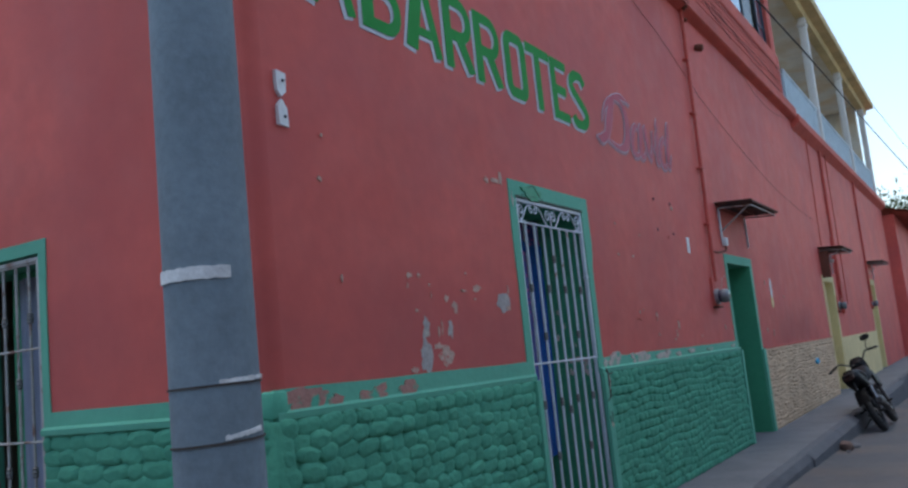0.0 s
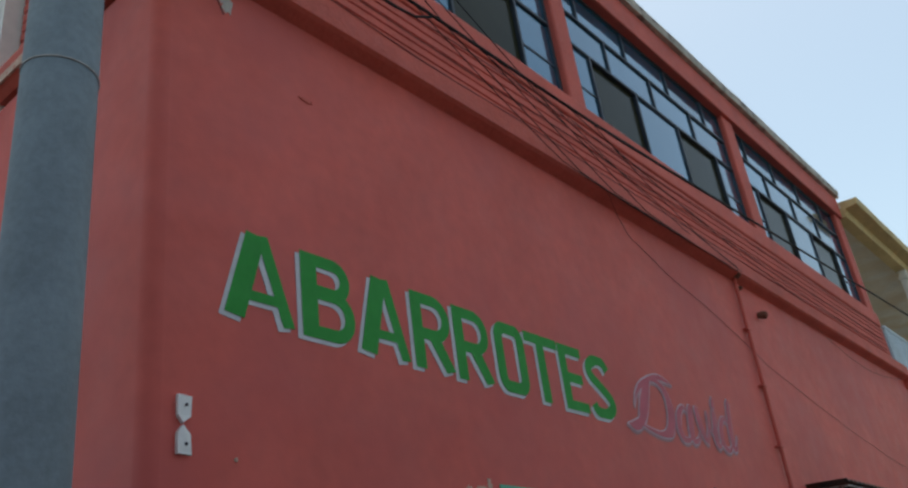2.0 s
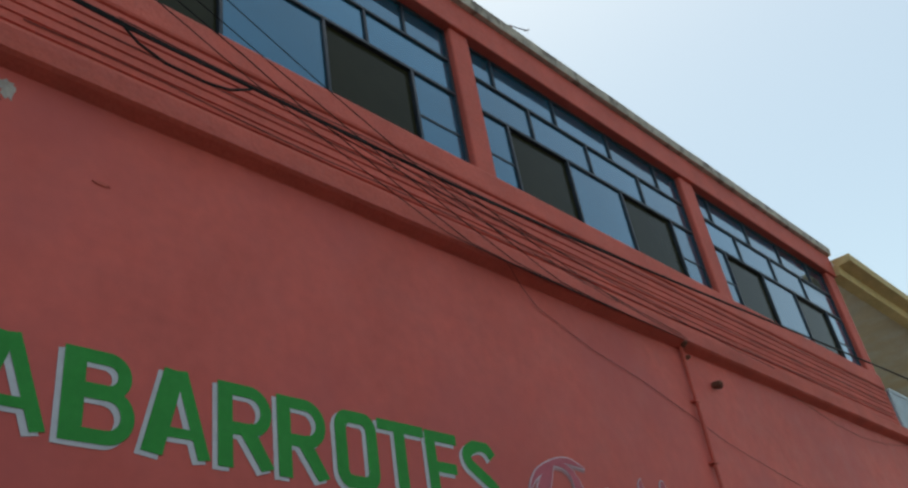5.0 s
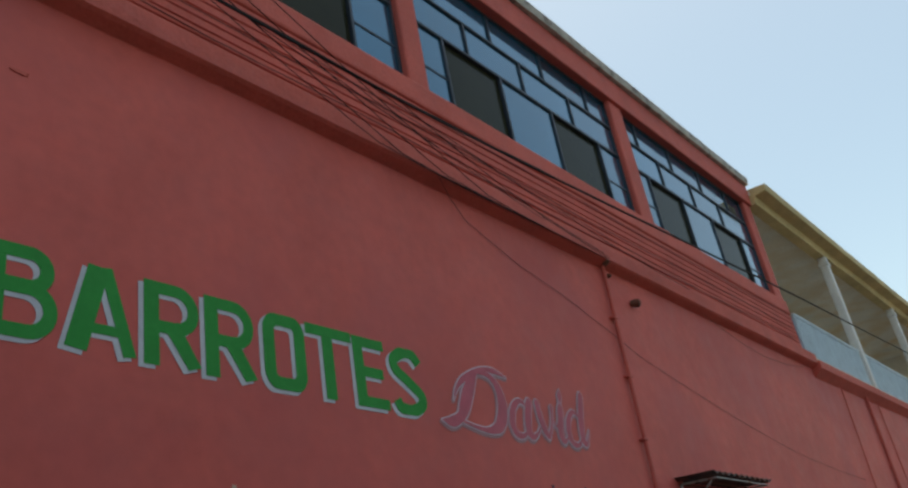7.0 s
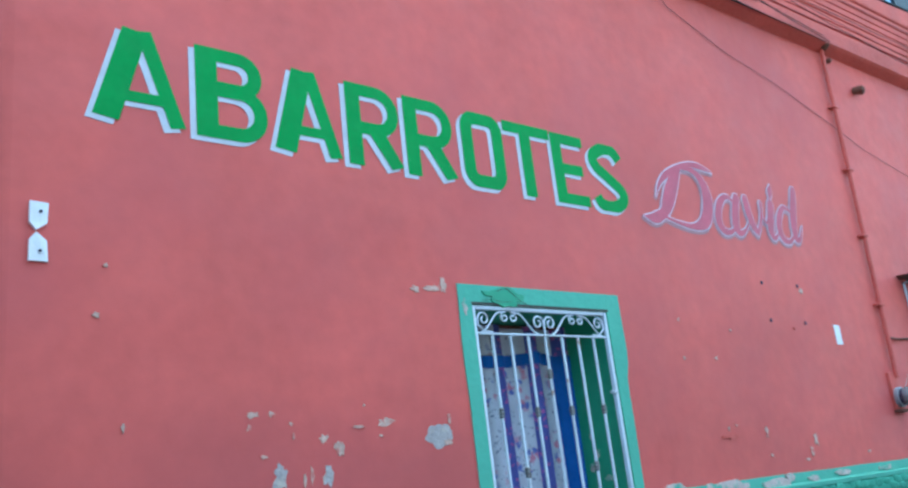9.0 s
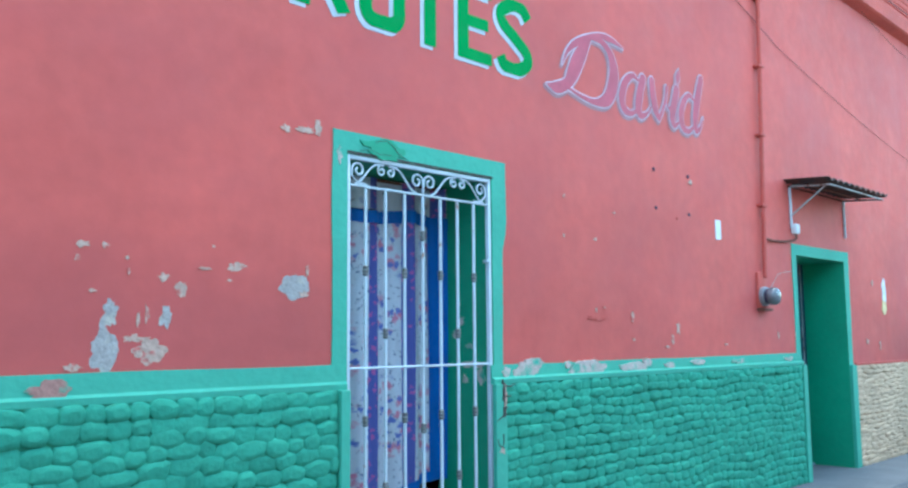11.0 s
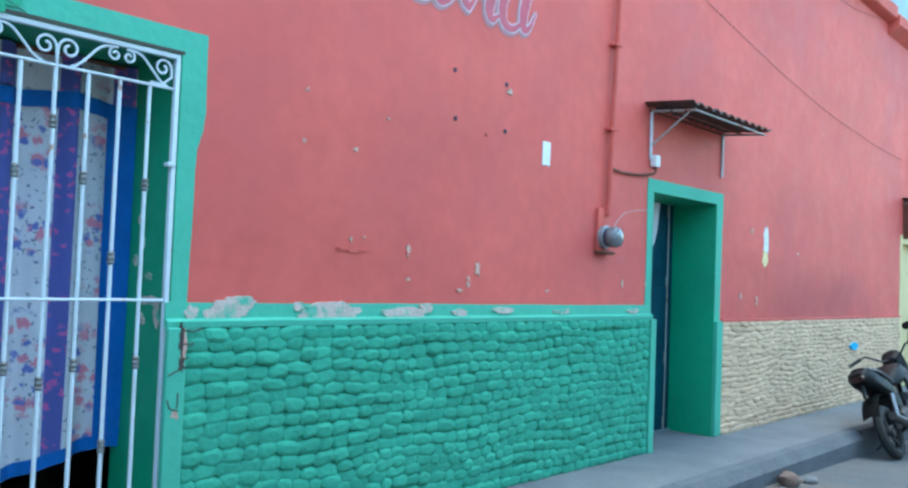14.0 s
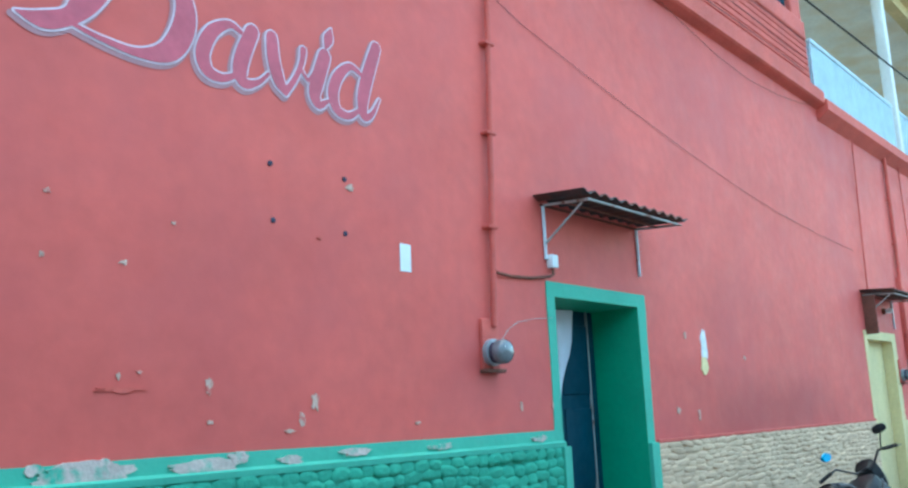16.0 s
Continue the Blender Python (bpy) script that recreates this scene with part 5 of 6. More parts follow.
part("riser_box", boxed(15.46, 15.66, -0.07, 0.0, 1.7, 3.4, bevel=0.006), RED_TRIM, c2)
conduit(13.75, 3.05, 5.36, RED_TRIM, r=0.012, lean=0.19)
bulb = thing("bulb_lamp", (14.5, 0, 2.72), "bare white bulb in a wall socket, switched off", "lamp")
part("socket", lathe((14.5, 0.0, 2.80), (0, -1, 0), [(0, 0.045), (0.03, 0.045), (0.05, 0.025)], 12), RUST, bulb)
part("bulb", lathe((14.5, -0.045, 2.80), (0, -1, 0), [(0, 0.02), (0.03, 0.032), (0.06, 0.04), (0.09, 0.03), (0.105, 0.0)], 14), PAPER, bulb)
conduit(16.4, 1.9, 5.4, RED_TRIM, r=0.012)
conduit(21.35, 1.8, 5.45, RED_TRIM, r=0.03)
m2 = copy_thing(meter, pose(14.98, 0, 1.74))
tagged(m2, "round grey electric meter below the far conduit")
copy_thing(meter, pose(21.4, 0, 1.82))

# ---- utility pole and cables ----
PX, PY = -3.16, -0.34
pole = thing("utility_pole", (PX, PY, 0.1), "grey concrete utility pole with tape and yellow marks", "utility pole")
part("shaft", lathe((PX, PY, 0.08), (0, 0, 1), [(0, 0.163), (2, 0.158), (4, 0.153), (6, 0.148), (9.6, 0.139)], 28), CONCRETE, pole)


def wrap(name, z0, z1, a0, a1, material, label, tilt=0.0, torn=0.0, seed=0):
    """A strip round the pole from angle a0 to a1 in degrees; 270 faces the street."""
    bm = bmesh.new()
    n = 16
    rows = []
    for k in range(n + 1):
        a = radians(a0 + (a1 - a0) * k / n)
        lo = z0 + tilt * k / n + torn * noise.noise(Vector((k * 0.8, seed, 1)))
        hi = z1 + tilt * k / n + torn * noise.noise(Vector((k * 0.8, seed, 9)))
        ring = []
        for off, z in ((0.001, lo), (0.006, lo), (0.006, hi), (0.001, hi)):
            r = 0.1632 - 0.0025 * z + off
            ring.append(bm.verts.new((PX + r * math.cos(a), PY + r * math.sin(a), z)))
        rows.append(ring)
    for a, b in zip(rows, rows[1:]):
        for i in range(4):
            bm.faces.new((a[i], a[(i + 1) % 4], b[(i + 1) % 4], b[i]))
    bm.faces.new(rows[0]), bm.faces.new(rows[-1][::-1])
    return part(name, bm, material, pole, label)


wrap("tape", 1.85, 1.895, 140, 255, TAPE, "torn white tape", torn=0.008, seed=1)
wrap("tape", 1.485, 1.499, 232, 335, TAPE, "torn white tape", tilt=0.01, torn=0.008, seed=2)
wrap("tape", 1.292, 1.308, 235, 290, TAPE, "torn white tape", tilt=0.02, torn=0.008, seed=3)
wrap("band", 1.272, 1.28, 130, 380, CRACK, "dark binding wire", tilt=0.02)
wrap("band", 1.474, 1.481, 130, 380, CRACK, "dark binding wire", tilt=0.01)
wrap("band", 4.12, 4.125, 130, 380, IRON_GREY, "pale binding wire", tilt=-0.03)
wrap("band", 5.78, 5.80, 0, 360, RUST, "rusty binding wire")
wrap("band", 6.02, 6.04, 0, 360, RUST, "rusty binding wire")
wrap("paint_mark", 4.94, 5.14, 215, 262, YELLOW_MARK, "faded yellow paint mark", torn=0.04, seed=4)
wrap("paint_mark", 5.06, 5.20, 268, 296, YELLOW_MARK, "faded yellow paint mark", torn=0.04, seed=5)
wrap("paint_mark", 5.0, 5.06, 275, 305, YELLOW_MARK, "faded yellow paint mark", torn=0.03, seed=6)


def cable(pts, r, material=None, label="", n=6, group="cables"):
    return solo("cable", tube(pts, r, n), material or BLACK_CABLE, label or "black cable strung beside the street wall", "cable", group)


# Bundle strung in the air from the pole along the street, in front of the wall.
RUN = [(-3.04, -0.47, 5.95), (-2.46, -0.47, 5.875), (-1.2, -0.54, 5.76), (0.0, -0.60, 5.69), (1.2, -0.66, 5.63), (2.4, -0.72, 5.61), (4.4, -0.78, 5.66), (7.0, -0.80, 5.80), (9.75, -0.82, 5.95), (14.0, -0.85, 6.13), (19.5, -0.90, 6.36), (35.0, -1.0, 7.15), (60.0, -1.2, 8.5)]


def along(x):
    """A point of the bundle above x."""
    for a, b in zip(RUN, RUN[1:]):
        if x <= b[0]:
            return Vector(a).lerp(Vector(b), (x - a[0]) / (b[0] - a[0]))
    return Vector(RUN[-1])


def strand(x0, x1, off, r, seed, wob, label):
    n = max(4, int((x1 - x0) / 0.35))
    pts = []
    for k in range(n + 1):
        x = x0 + (x1 - x0) * k / n
        w = Vector((0, noise.noise(Vector((x * 0.9, seed, 0))), noise.noise(Vector((x * 0.9, seed, 5))))) * wob
        pts.append(along(x) + Vector(off) + w)
    return solo("cable", tube(pts, r, 6), BLACK_CABLE, label, "cable", "cables")


strand(-3.04, 60, (0, 0, 0), 0.013, 1, 0.004, "thick black cable bundle strung along the street")
strand(-3.04, 9.0, (0, 0.012, 0.016), 0.008, 2, 0.014, "thin black cable lashed to the street bundle")
strand(-3.04, 2.6, (0, -0.01, -0.016), 0.009, 3, 0.016, "thin black cable lashed to the street bundle")
strand(-2.9, 0.2, (0, 0.02, 0.034), 0.006, 4, 0.022, "thin black cable lashed to the street bundle")
p = along(-1.65)
q = along(-0.75)
cable([p, p + Vector((0.12, 0, -0.10)), p + Vector((0.30, 0, -0.16)), p.lerp(q, 0.6) + Vector((0, 0, -0.155)), p.lerp(q, 0.8) + Vector((0, 0, -0.12)), q + Vector((-0.03, 0, -0.03)), q], 0.010, label="slack loop of black cable under the bundle")
# Service drops from high on the pole down to the cornice, then along it to the weather head.
for i, (z, x1, y1, r) in enumerate(((7.16, 1.75, -0.14, 0.005), (7.30, 2.35, -0.14, 0.0045), (7.02, 1.45, -0.14, 0.004), (7.62, 3.0, -0.14, 0.0045))):
    cable(sagged((PX + 0.1, PY - 0.13, z), (x1, y1, 5.65), 0.10 + 0.02 * i, 16, 0.02, i * 5) + [(x1 + 0.5, -0.138, 5.62), (x1 + 1.2, -0.136, 5.61 - 0.003 * i), (5.22, -0.13, 5.60)], r, BLACK_CABLE, "thin service wire dropping from pole to cornice")
for i, (x0, x1, z1) in enumerate(((-0.35, 5.2, 5.66), (0.3, 4.0, 5.72), (0.75, 7.5, 5.75), (-0.2, 9.5, 5.82), (1.1, 5.25, 5.60))):
    cable(sagged(along(x0), (x1, -0.13 - 0.006 * i, z1), 0.05 + 0.015 * i, 16, 0.02, i * 7), 0.004, RED_CABLE if i % 2 else BLACK_CABLE, "thin service wire fanning off the bundle")
for i, z in enumerate((5.98, 6.10, 6.30, 6.52)):
    cable(sagged((-2.3 + 0.3 * i, 0.074 - 0.003 * i, z), (12.5, 0.072 - 0.003 * i, z + 0.03 * i - 0.05), 0.03, 30, 0.04, i * 3.7), 0.005, RED_CABLE, "thin paint-spattered cable on the brick band")
# Service wire lying slantwise across the wall below the cornice.
cable([(2.2, -0.14, 5.62), (2.45, -0.06, 5.48), (2.7, -0.012, 5.35), (3.45, -0.012, 5.10), (4.2, -0.012, 4.95), (5.1, -0.012, 4.70), (5.67, -0.012, 4.52)], 0.003, RED_CABLE, "thin service wire slanting down the wall")
cable([(5.67, -0.012, 4.52), (6.5, -0.011, 4.36), (7.4, -0.011, 4.20), (8.5, -0.01, 4.02), (9.95, -0.01, 3.82)], 0.0025, RED_CABLE, "thin service wire slanting down the wall")
cable(sagged((9.95, -0.01, 3.82), (13.42, -0.01, 3.60), 0.03, 10, 0.02, 6), 0.0025, RED_CABLE, "thin service wire slanting down the wall")
cable([(7.4, -0.10, 5.64), (8.0, -0.03, 5.55), (8.73, -0.02, 5.44), (9.4, -0.02, 5.34), (10.2, -0.02, 5.29), (11.1, -0.02, 5.33), (12.03, -0.02, 5.44), (12.5, -0.03, 5.55)], 0.003, RED_CABLE, "thin slack wire under the cornice")
# Tangle near the pole with its splice box.
splice = thing("cable_splice_box", (-2.42, -0.47, 5.87), "black cable splice box hung in the bundle", "splice box")
part("box", boxed(-2.47, -2.37, -0.51, -0.43, 5.845, 5.915, bevel=0.012), BLACK_CABLE, splice)
for x in (-2.475, -2.365):
    part("gland", lathe((x, -0.47, 5.88), (1 if x > -2.4 else -1, 0, 0), [(0, 0.022), (0.03, 0.018), (0.045, 0.01)], 8), BLACK_CABLE, splice)
rng = random.Random(7)
for i in range(11):
    a = along(rng.uniform(-2.78, -2.48))
    ax, az, ph = rng.uniform(0.06, 0.16), rng.uniform(0.11, 0.21), rng.uniform(0, 6)
    turn = rng.choice((4.6, 4.8))
    pts = [a + Vector((ax * (math.sin(s + ph) - math.sin(ph)) + 0.016 * i * k / 14, -0.03 * math.sin(s), -az * (1 - math.cos(s)))) for k, s in ((k, k / 14 * turn) for k in range(15))]
    cable(pts, 0.0045, BLACK_CABLE if i % 3 else RED_CABLE, "tangled loop of thin cable below the bundle", 5)
for i, (dx, dz) in enumerate(((0.30, -0.34), (0.36, -0.30), (0.22, -0.33))):
    a = along(-2.70 + 0.02 * i)
    cable([a, a + Vector((dx * 0.35, 0, dz * 0.4)), a + Vector((dx * 0.8, 0, dz * 0.85)), a + Vector((dx, 0, dz))], 0.005, label="loose cable end hanging from the bundle")
cable([(-2.30, -0.13, 5.66), (-2.20, -0.04, 5.5), (-2.08, -0.02, 5.32)], 0.005, RED_CABLE, "loose wire end hanging under the cornice")
# Runs along the side street.
for i, (dx, z0, z1, sag, r) in enumerate(((0.35, 6.5, 6.9, 0.45, 0.009), (0.75, 6.3, 6.6, 0.55, 0.008), (1.25, 6.9, 7.2, 0.40, 0.007), (0.15, 6.05, 6.3, 0.50, 0.010))):
    cable(sagged((PX - 0.15, PY + 0.1, z0), (PX - dx, 26, z1), sag, 24, 0.02, i), r, label="black cable running along the side street", group="side street cables")
for i in range(2):
    cable(sagged((PX - 0.16, PY, 6.3 + 0.25 * i), (-11.9, -1 + 3 * i, 5.9 + 0.5 * i), 0.25, 16), 0.007, label="black cable crossing the side street", group="side street cables")
cable([(PX + 0.05, PY - 0.17, 5.98), (PX - 0.15, PY - 0.16, 5.99), (PX - 0.24, PY - 0.02, 5.88), (PX - 0.25, PY + 0.2, 5.64), (PX - 0.22, PY + 0.5, 5.55), (PX - 0.2, PY + 1.1, 5.62), (PX - 0.22, PY + 3.0, 5.70), (PX - 0.3, PY + 9.0, 5.9)], 0.016, label="thick black cable looping off the pole", group="side street cables")
cable([(PX - 0.12, PY + 0.12, 6.6), (PX - 0.2, PY + 0.4, 6.0), (PX - 0.21, PY + 0.9, 5.72), (PX - 0.24, PY + 3.2, 5.78), (PX - 0.36, PY + 9.0, 6.0)], 0.009, label="black cable running along the side street", group="side street cables")
for i in range(6):
    rng = random.Random(120 + i)
    z = 5.85 + 0.05 * i
    ring = [(PX + (0.155 + 0.01 * i) * math.cos(a), PY + (0.155 + 0.01 * i) * math.sin(a), z + 0.06 * math.sin(2 * a + i)) for a in (2.0 + 4.6 * k / 16 for k in range(17))]
    cable(ring, 0.008, label="black cable wrapped round the pole", group="side street cables")
cable(sagged((PX + 0.1, PY - 0.12, 5.55), (-8.5, -0.6, 6.1), 0.1, 10), 0.006, label="thin black wire crossing the side street", group="side street cables")
sp = thing("cable_closure", (-3.3, 0.74, 5.85), "grey cable closure hanging in the side street run", "splice box")
part("body", lathe((-3.3, 0.62, 5.86), (0, 1, 0), [(0, 0.02), (0.03, 0.05), (0.22, 0.05), (0.25, 0.02)], 12), METER_GREY, sp)
cable(sagged((29.8, -0.30, 9.25), (90, -2.6, 11.0), 0.6, 20), 0.008, label="black cable leaving along the street")
ant = thing("roof_antenna", (3.55, 0.0, 9.56), "small broken aerial on the roof edge", "aerial")
part("mast", tube([(3.55, 0.03, 9.54), (3.56, 0.03, 9.64)], 0.018, 6), RUST, ant)
part("boom", tube([(3.5, 0.03, 9.62), (3.9, 0.01, 9.76)], 0.008, 6), BIKE_GREY, ant)
part("element", tube([(3.87, -0.04, 9.72), (3.90, 0.06, 9.80)], 0.006, 6), BIKE_GREY, ant)

# ---- cracked jamb beside the first door ----
crk = thing("wall_crack", (1.37, -0.05, 0.75), "dark crack with bare spots in the green plaster", "crack")
for pts in ([(1.345, 1.285), (1.325, 1.24), (1.34, 1.20), (1.335, 1.15), (1.352, 1.12), (1.325, 1.08), (1.27, 1.055)], [(1.335, 1.205), (1.37, 1.20), (1.40, 1.205)], [(1.34, 1.125), (1.375, 1.14)], [(1.325, 0.97), (1.328, 0.93), (1.322, 0.90)], [(1.27, 0.94), (1.285, 0.90), (1.33, 0.885)], [(1.345, 1.27), (1.39, 1.262), (1.44, 1.275)]):
    part("crack_line", tube([(x, -0.048, z) for x, z in pts], 0.004, 5), CRACK, crk)
part("crack_pit", blob(1.333, 1.23, 0.028, 0.13, y=-0.0485, seed=28), CRACK, crk, smooth=False)
part("crack_pit", blob(1.338, 1.10, 0.034, 0.07, y=-0.0485, seed=31), CRACK, crk, smooth=False)
part("bare_spot", blob(1.35, 1.21, 0.022, 0.12, y=-0.0478, seed=8), OLD_PAINT_AND_LIT_EDGE, crk, smooth=False)
part("bare_spot", blob(1.345, 1.14, 0.022, 0.08, y=-0.0478, seed=11), OLD_PAINT_AND_LIT_EDGE, crk, smooth=False)
part("bare_spot", blob(1.315, 0.87, 0.04, 0.04, y=-0.0478, seed=18), OLD_PAINT_AND_LIT_EDGE, crk, smooth=False)

# ---- motorcycle on its side stand ----
LEAN, HEAD = radians(23), radians(-1)
BIKE_AT = (9.1, -1.19, road_z(9.1))
bike = thing("motorcycle", BIKE_AT, "small black street motorcycle leaning on its side stand", "motorcycle")
BIKE = Matrix.Rotation(HEAD, 4, "Z") @ Matrix.Rotation(-LEAN, 4, "X")


def bike_part(name, bm, material, parent=None, label=""):
    """Drawn with x forward, y to the left and the ground at z = 0, then leant and turned."""
    ob = part(name, bm_moved(bm), material, parent or bike, label)
    return ob


def bm_moved(bm):
    bm.transform(Matrix.Translation(BIKE_AT) @ BIKE)
    return bm


for x, r, nm in ((0.0, 0.29, "rear_wheel"), (1.27, 0.29, "front_wheel")):
    wheel = bike_part(nm, lathe((x, -0.05, r), (0, 1, 0), [(0, 0.05), (0.02, 0.06), (0.08, 0.06), (0.10, 0.05)], 16), BIKE_GREY)
    bm = bmesh.new()
    prof = [(0.055 * math.cos(a), 0.055 * math.sin(a)) for a in (k * math.pi / 4 for k in range(8))]
    rings = []
    for k in range(36):
        a = 2 * math.pi * k / 36
        rings.append([bm.verts.new((x + (r - 0.055 + q) * math.cos(a), p * 0.95, r + (r - 0.055 + q) * math.sin(a))) for p, q in prof])
    for k in range(36):
        a, b = rings[k], rings[(k + 1) % 36]
        for i in range(8):
            bm.faces.new((a[i], a[(i + 1) % 8], b[(i + 1) % 8], b[i]))
    bike_part("tyre", bm, TYRE, wheel)
    bm = bmesh.new()
    for k in range(36):
        a0, a1 = 2 * math.pi * k / 36, 2 * math.pi * (k + 1) / 36
        q = [(0.235, -0.03), (0.235, 0.03), (0.205, 0.02), (0.205, -0.02)]
        v0 = [bm.verts.new((x + p * math.cos(a0), y, r + p * math.sin(a0))) for p, y in q]
        v1 = [bm.verts.new((x + p * math.cos(a1), y, r + p * math.sin(a1))) for p, y in q]
        for i in range(4):
            bm.faces.new((v0[i], v0[(i + 1) % 4], v1[(i + 1) % 4], v1[i]))
    bike_part("rim", bm, CHROME, wheel)
    for k in range(5):
        a = 2 * math.pi * k / 5 + 0.3
        bike_part("spoke", tube([(x + 0.04 * math.cos(a), 0, r + 0.04 * math.sin(a)), (x + 0.21 * math.cos(a), 0, r + 0.21 * math.sin(a))], 0.016, 6), BIKE_GREY, wheel)
# rear mudguard, tail, seat, tank
bm = bmesh.new()
pr = None
for k in range(11):
    a = radians(25 + 95 * k / 10)
    ring = [bm.verts.new((-0.02 + 0.36 * math.cos(a + 0.6) * 1.02, y, 0.32 + 0.38 * math.sin(a + 0.6) - abs(y) * 0.25)) for y in (-0.09, -0.05, 0, 0.05, 0.09)]
    if pr:
        for i in range(4):
            bm.faces.new((pr[i], pr[i + 1], ring[i + 1], ring[i]))
    pr = ring
bmesh.ops.solidify(bm, geom=list(bm.faces), thickness=0.008)
bike_part("rear_mudguard", bm, BIKE_BLACK)


def loft(stations, n=12):
    """A rounded body through stations (x, centre z, half width, half height)."""
    bm = bmesh.new()
    rings = []
    for x, z, w, h in stations:
        rings.append([bm.verts.new((x, w * math.copysign(abs(math.cos(a)) ** 0.7, math.cos(a)), z + h * math.copysign(abs(math.sin(a)) ** 0.7, math.sin(a)))) for a in (2 * math.pi * k / n for k in range(n))])
    for a, b in zip(rings, rings[1:]):
        for i in range(n):
            bm.faces.new((a[i], a[(i + 1) % n], b[(i + 1) % n], b[i]))
    bm.faces.new(rings[0]), bm.faces.new(rings[-1][::-1])
    return bm


bike_part("tail_cowl", loft([(-0.30, 0.90, 0.07, 0.04), (-0.24, 0.89, 0.12, 0.085), (-0.08, 0.85, 0.135, 0.10), (0.18, 0.76, 0.135, 0.11), (0.40, 0.66, 0.11, 0.10)]), BIKE_BLACK)
bike_part("tail_lamp", loft([(-0.315, 0.88, 0.06, 0.025), (-0.30, 0.88, 0.08, 0.035), (-0.25, 0.89, 0.08, 0.035)]), TAIL_RED)
seat = bike_part("seat", loft([(-0.22, 0.965, 0.07, 0.03), (-0.05, 0.94, 0.115, 0.04), (0.2, 0.85, 0.135, 0.05), (0.45, 0.79, 0.11, 0.05), (0.58, 0.80, 0.08, 0.04)]), BIKE_BLACK)
bike_part("fuel_tank", loft([(0.46, 0.79, 0.09, 0.05), (0.56, 0.82, 0.14, 0.09), (0.74, 0.87, 0.17, 0.125), (0.88, 0.88, 0.14, 0.11), (0.98, 0.87, 0.07, 0.06)]), BIKE_BLACK)
for s in (-1, 1):
    bm = loft([(0.70, 0.72, 0.02, 0.08), (0.85, 0.72, 0.025, 0.15), (1.02, 0.68, 0.015, 0.10)])
    bmesh.ops.translate(bm, verts=bm.verts, vec=(0, s * 0.15, 0))
    bike_part("tank_shroud", bm, BIKE_BLACK)
    bike_part("fork_leg", tube([(1.27, s * 0.085, 0.29), (1.16, s * 0.085, 0.60), (1.05, s * 0.085, 0.92)], [0.028, 0.024, 0.02], 10), CHROME)
    bike_part("swing_arm", tube([(0.0, s * 0.095, 0.29), (0.45, s * 0.09, 0.38)], 0.02, 8), BIKE_GREY)
    bike_part("shock_absorber", tube([(0.06, s * 0.115, 0.36), (0.16, s * 0.12, 0.66)], 0.026, 10), CHROME)
    bike_part("foot_peg", tube([(0.36, s * 0.12, 0.36), (0.36, s * 0.26, 0.36)], 0.014, 8), TYRE)
    if s > 0:
        continue
    mir = bike_part("mirror_stem", tube([(1.04, -0.24, 1.165), (1.07, -0.27, 1.25), (1.10, -0.30, 1.32)], 0.007, 6), BIKE_BLACK)
    bm = loft([(1.075, 1.36, 0.05, 0.03), (1.09, 1.36, 0.075, 0.045), (1.115, 1.36, 0.06, 0.035)])
    bmesh.ops.translate(bm, verts=bm.verts, vec=(0, -0.31, 0))
    bike_part("mirror", bm, BIKE_BLACK, mir)
hb = bike_part("handlebar", tube([(1.05, -0.37, 1.15), (1.04, -0.21, 1.17), (1.02, -0.08, 1.04), (0.97, 0.08, 1.04), (0.88, 0.22, 1.15), (0.80, 0.37, 1.10)], 0.013, 8), BIKE_GREY)
for s, (x, y, z), (u, v, w) in ((-1, (1.04, -0.26, 1.165), (1.05, -0.40, 1.145)), (1, (0.85, 0.27, 1.135), (0.785, 0.40, 1.09))):
    bike_part("grip", tube([(x, y, z), (u, v, w)], 0.020, 8), TYRE, hb)
    bike_part("brake_lever", tube([(x + 0.06, y, z), (x + 0.06, (y + v) / 2, z - 0.02), (u + 0.06, v + s * 0.02, w - 0.005)], 0.007, 6), CHROME, hb)
bike_part("headlight", loft([(1.00, 0.98, 0.07, 0.08), (1.08, 0.98, 0.13, 0.17), (1.17, 0.94, 0.11, 0.14), (1.21, 0.91, 0.05, 0.06)]), BIKE_BLACK)
bike_part("dashboard", loft([(0.98, 1.04, 0.05, 0.02), (1.04, 1.06, 0.09, 0.045), (1.12, 1.05, 0.06, 0.03)]), BIKE_BLACK)
bike_part("front_mudguard", loft([(1.02, 0.56, 0.04, 0.012), (1.15, 0.625, 0.06, 0.02), (1.30, 0.63, 0.06, 0.02), (1.45, 0.56, 0.045, 0.012)]), BIKE_BLACK)
bike_part("tail_streak", tube([(-0.16, -0.10, 0.95), (0.0, -0.135, 0.92), (0.22, -0.145, 0.83)], 0.016, 6), BIKE_SILVER)
eng = bike_part("engine", loft([(0.40, 0.36, 0.10, 0.10), (0.48, 0.38, 0.14, 0.13), (0.66, 0.38, 0.14, 0.13), (0.78, 0.40, 0.09, 0.09)]), BIKE_GREY)
for k in range(6):
    bike_part("cooling_fin", boxed(0.66, 0.82, -0.085, 0.085, 0.50 + k * 0.028, 0.512 + k * 0.028, bevel=0.004), BIKE_GREY, eng)
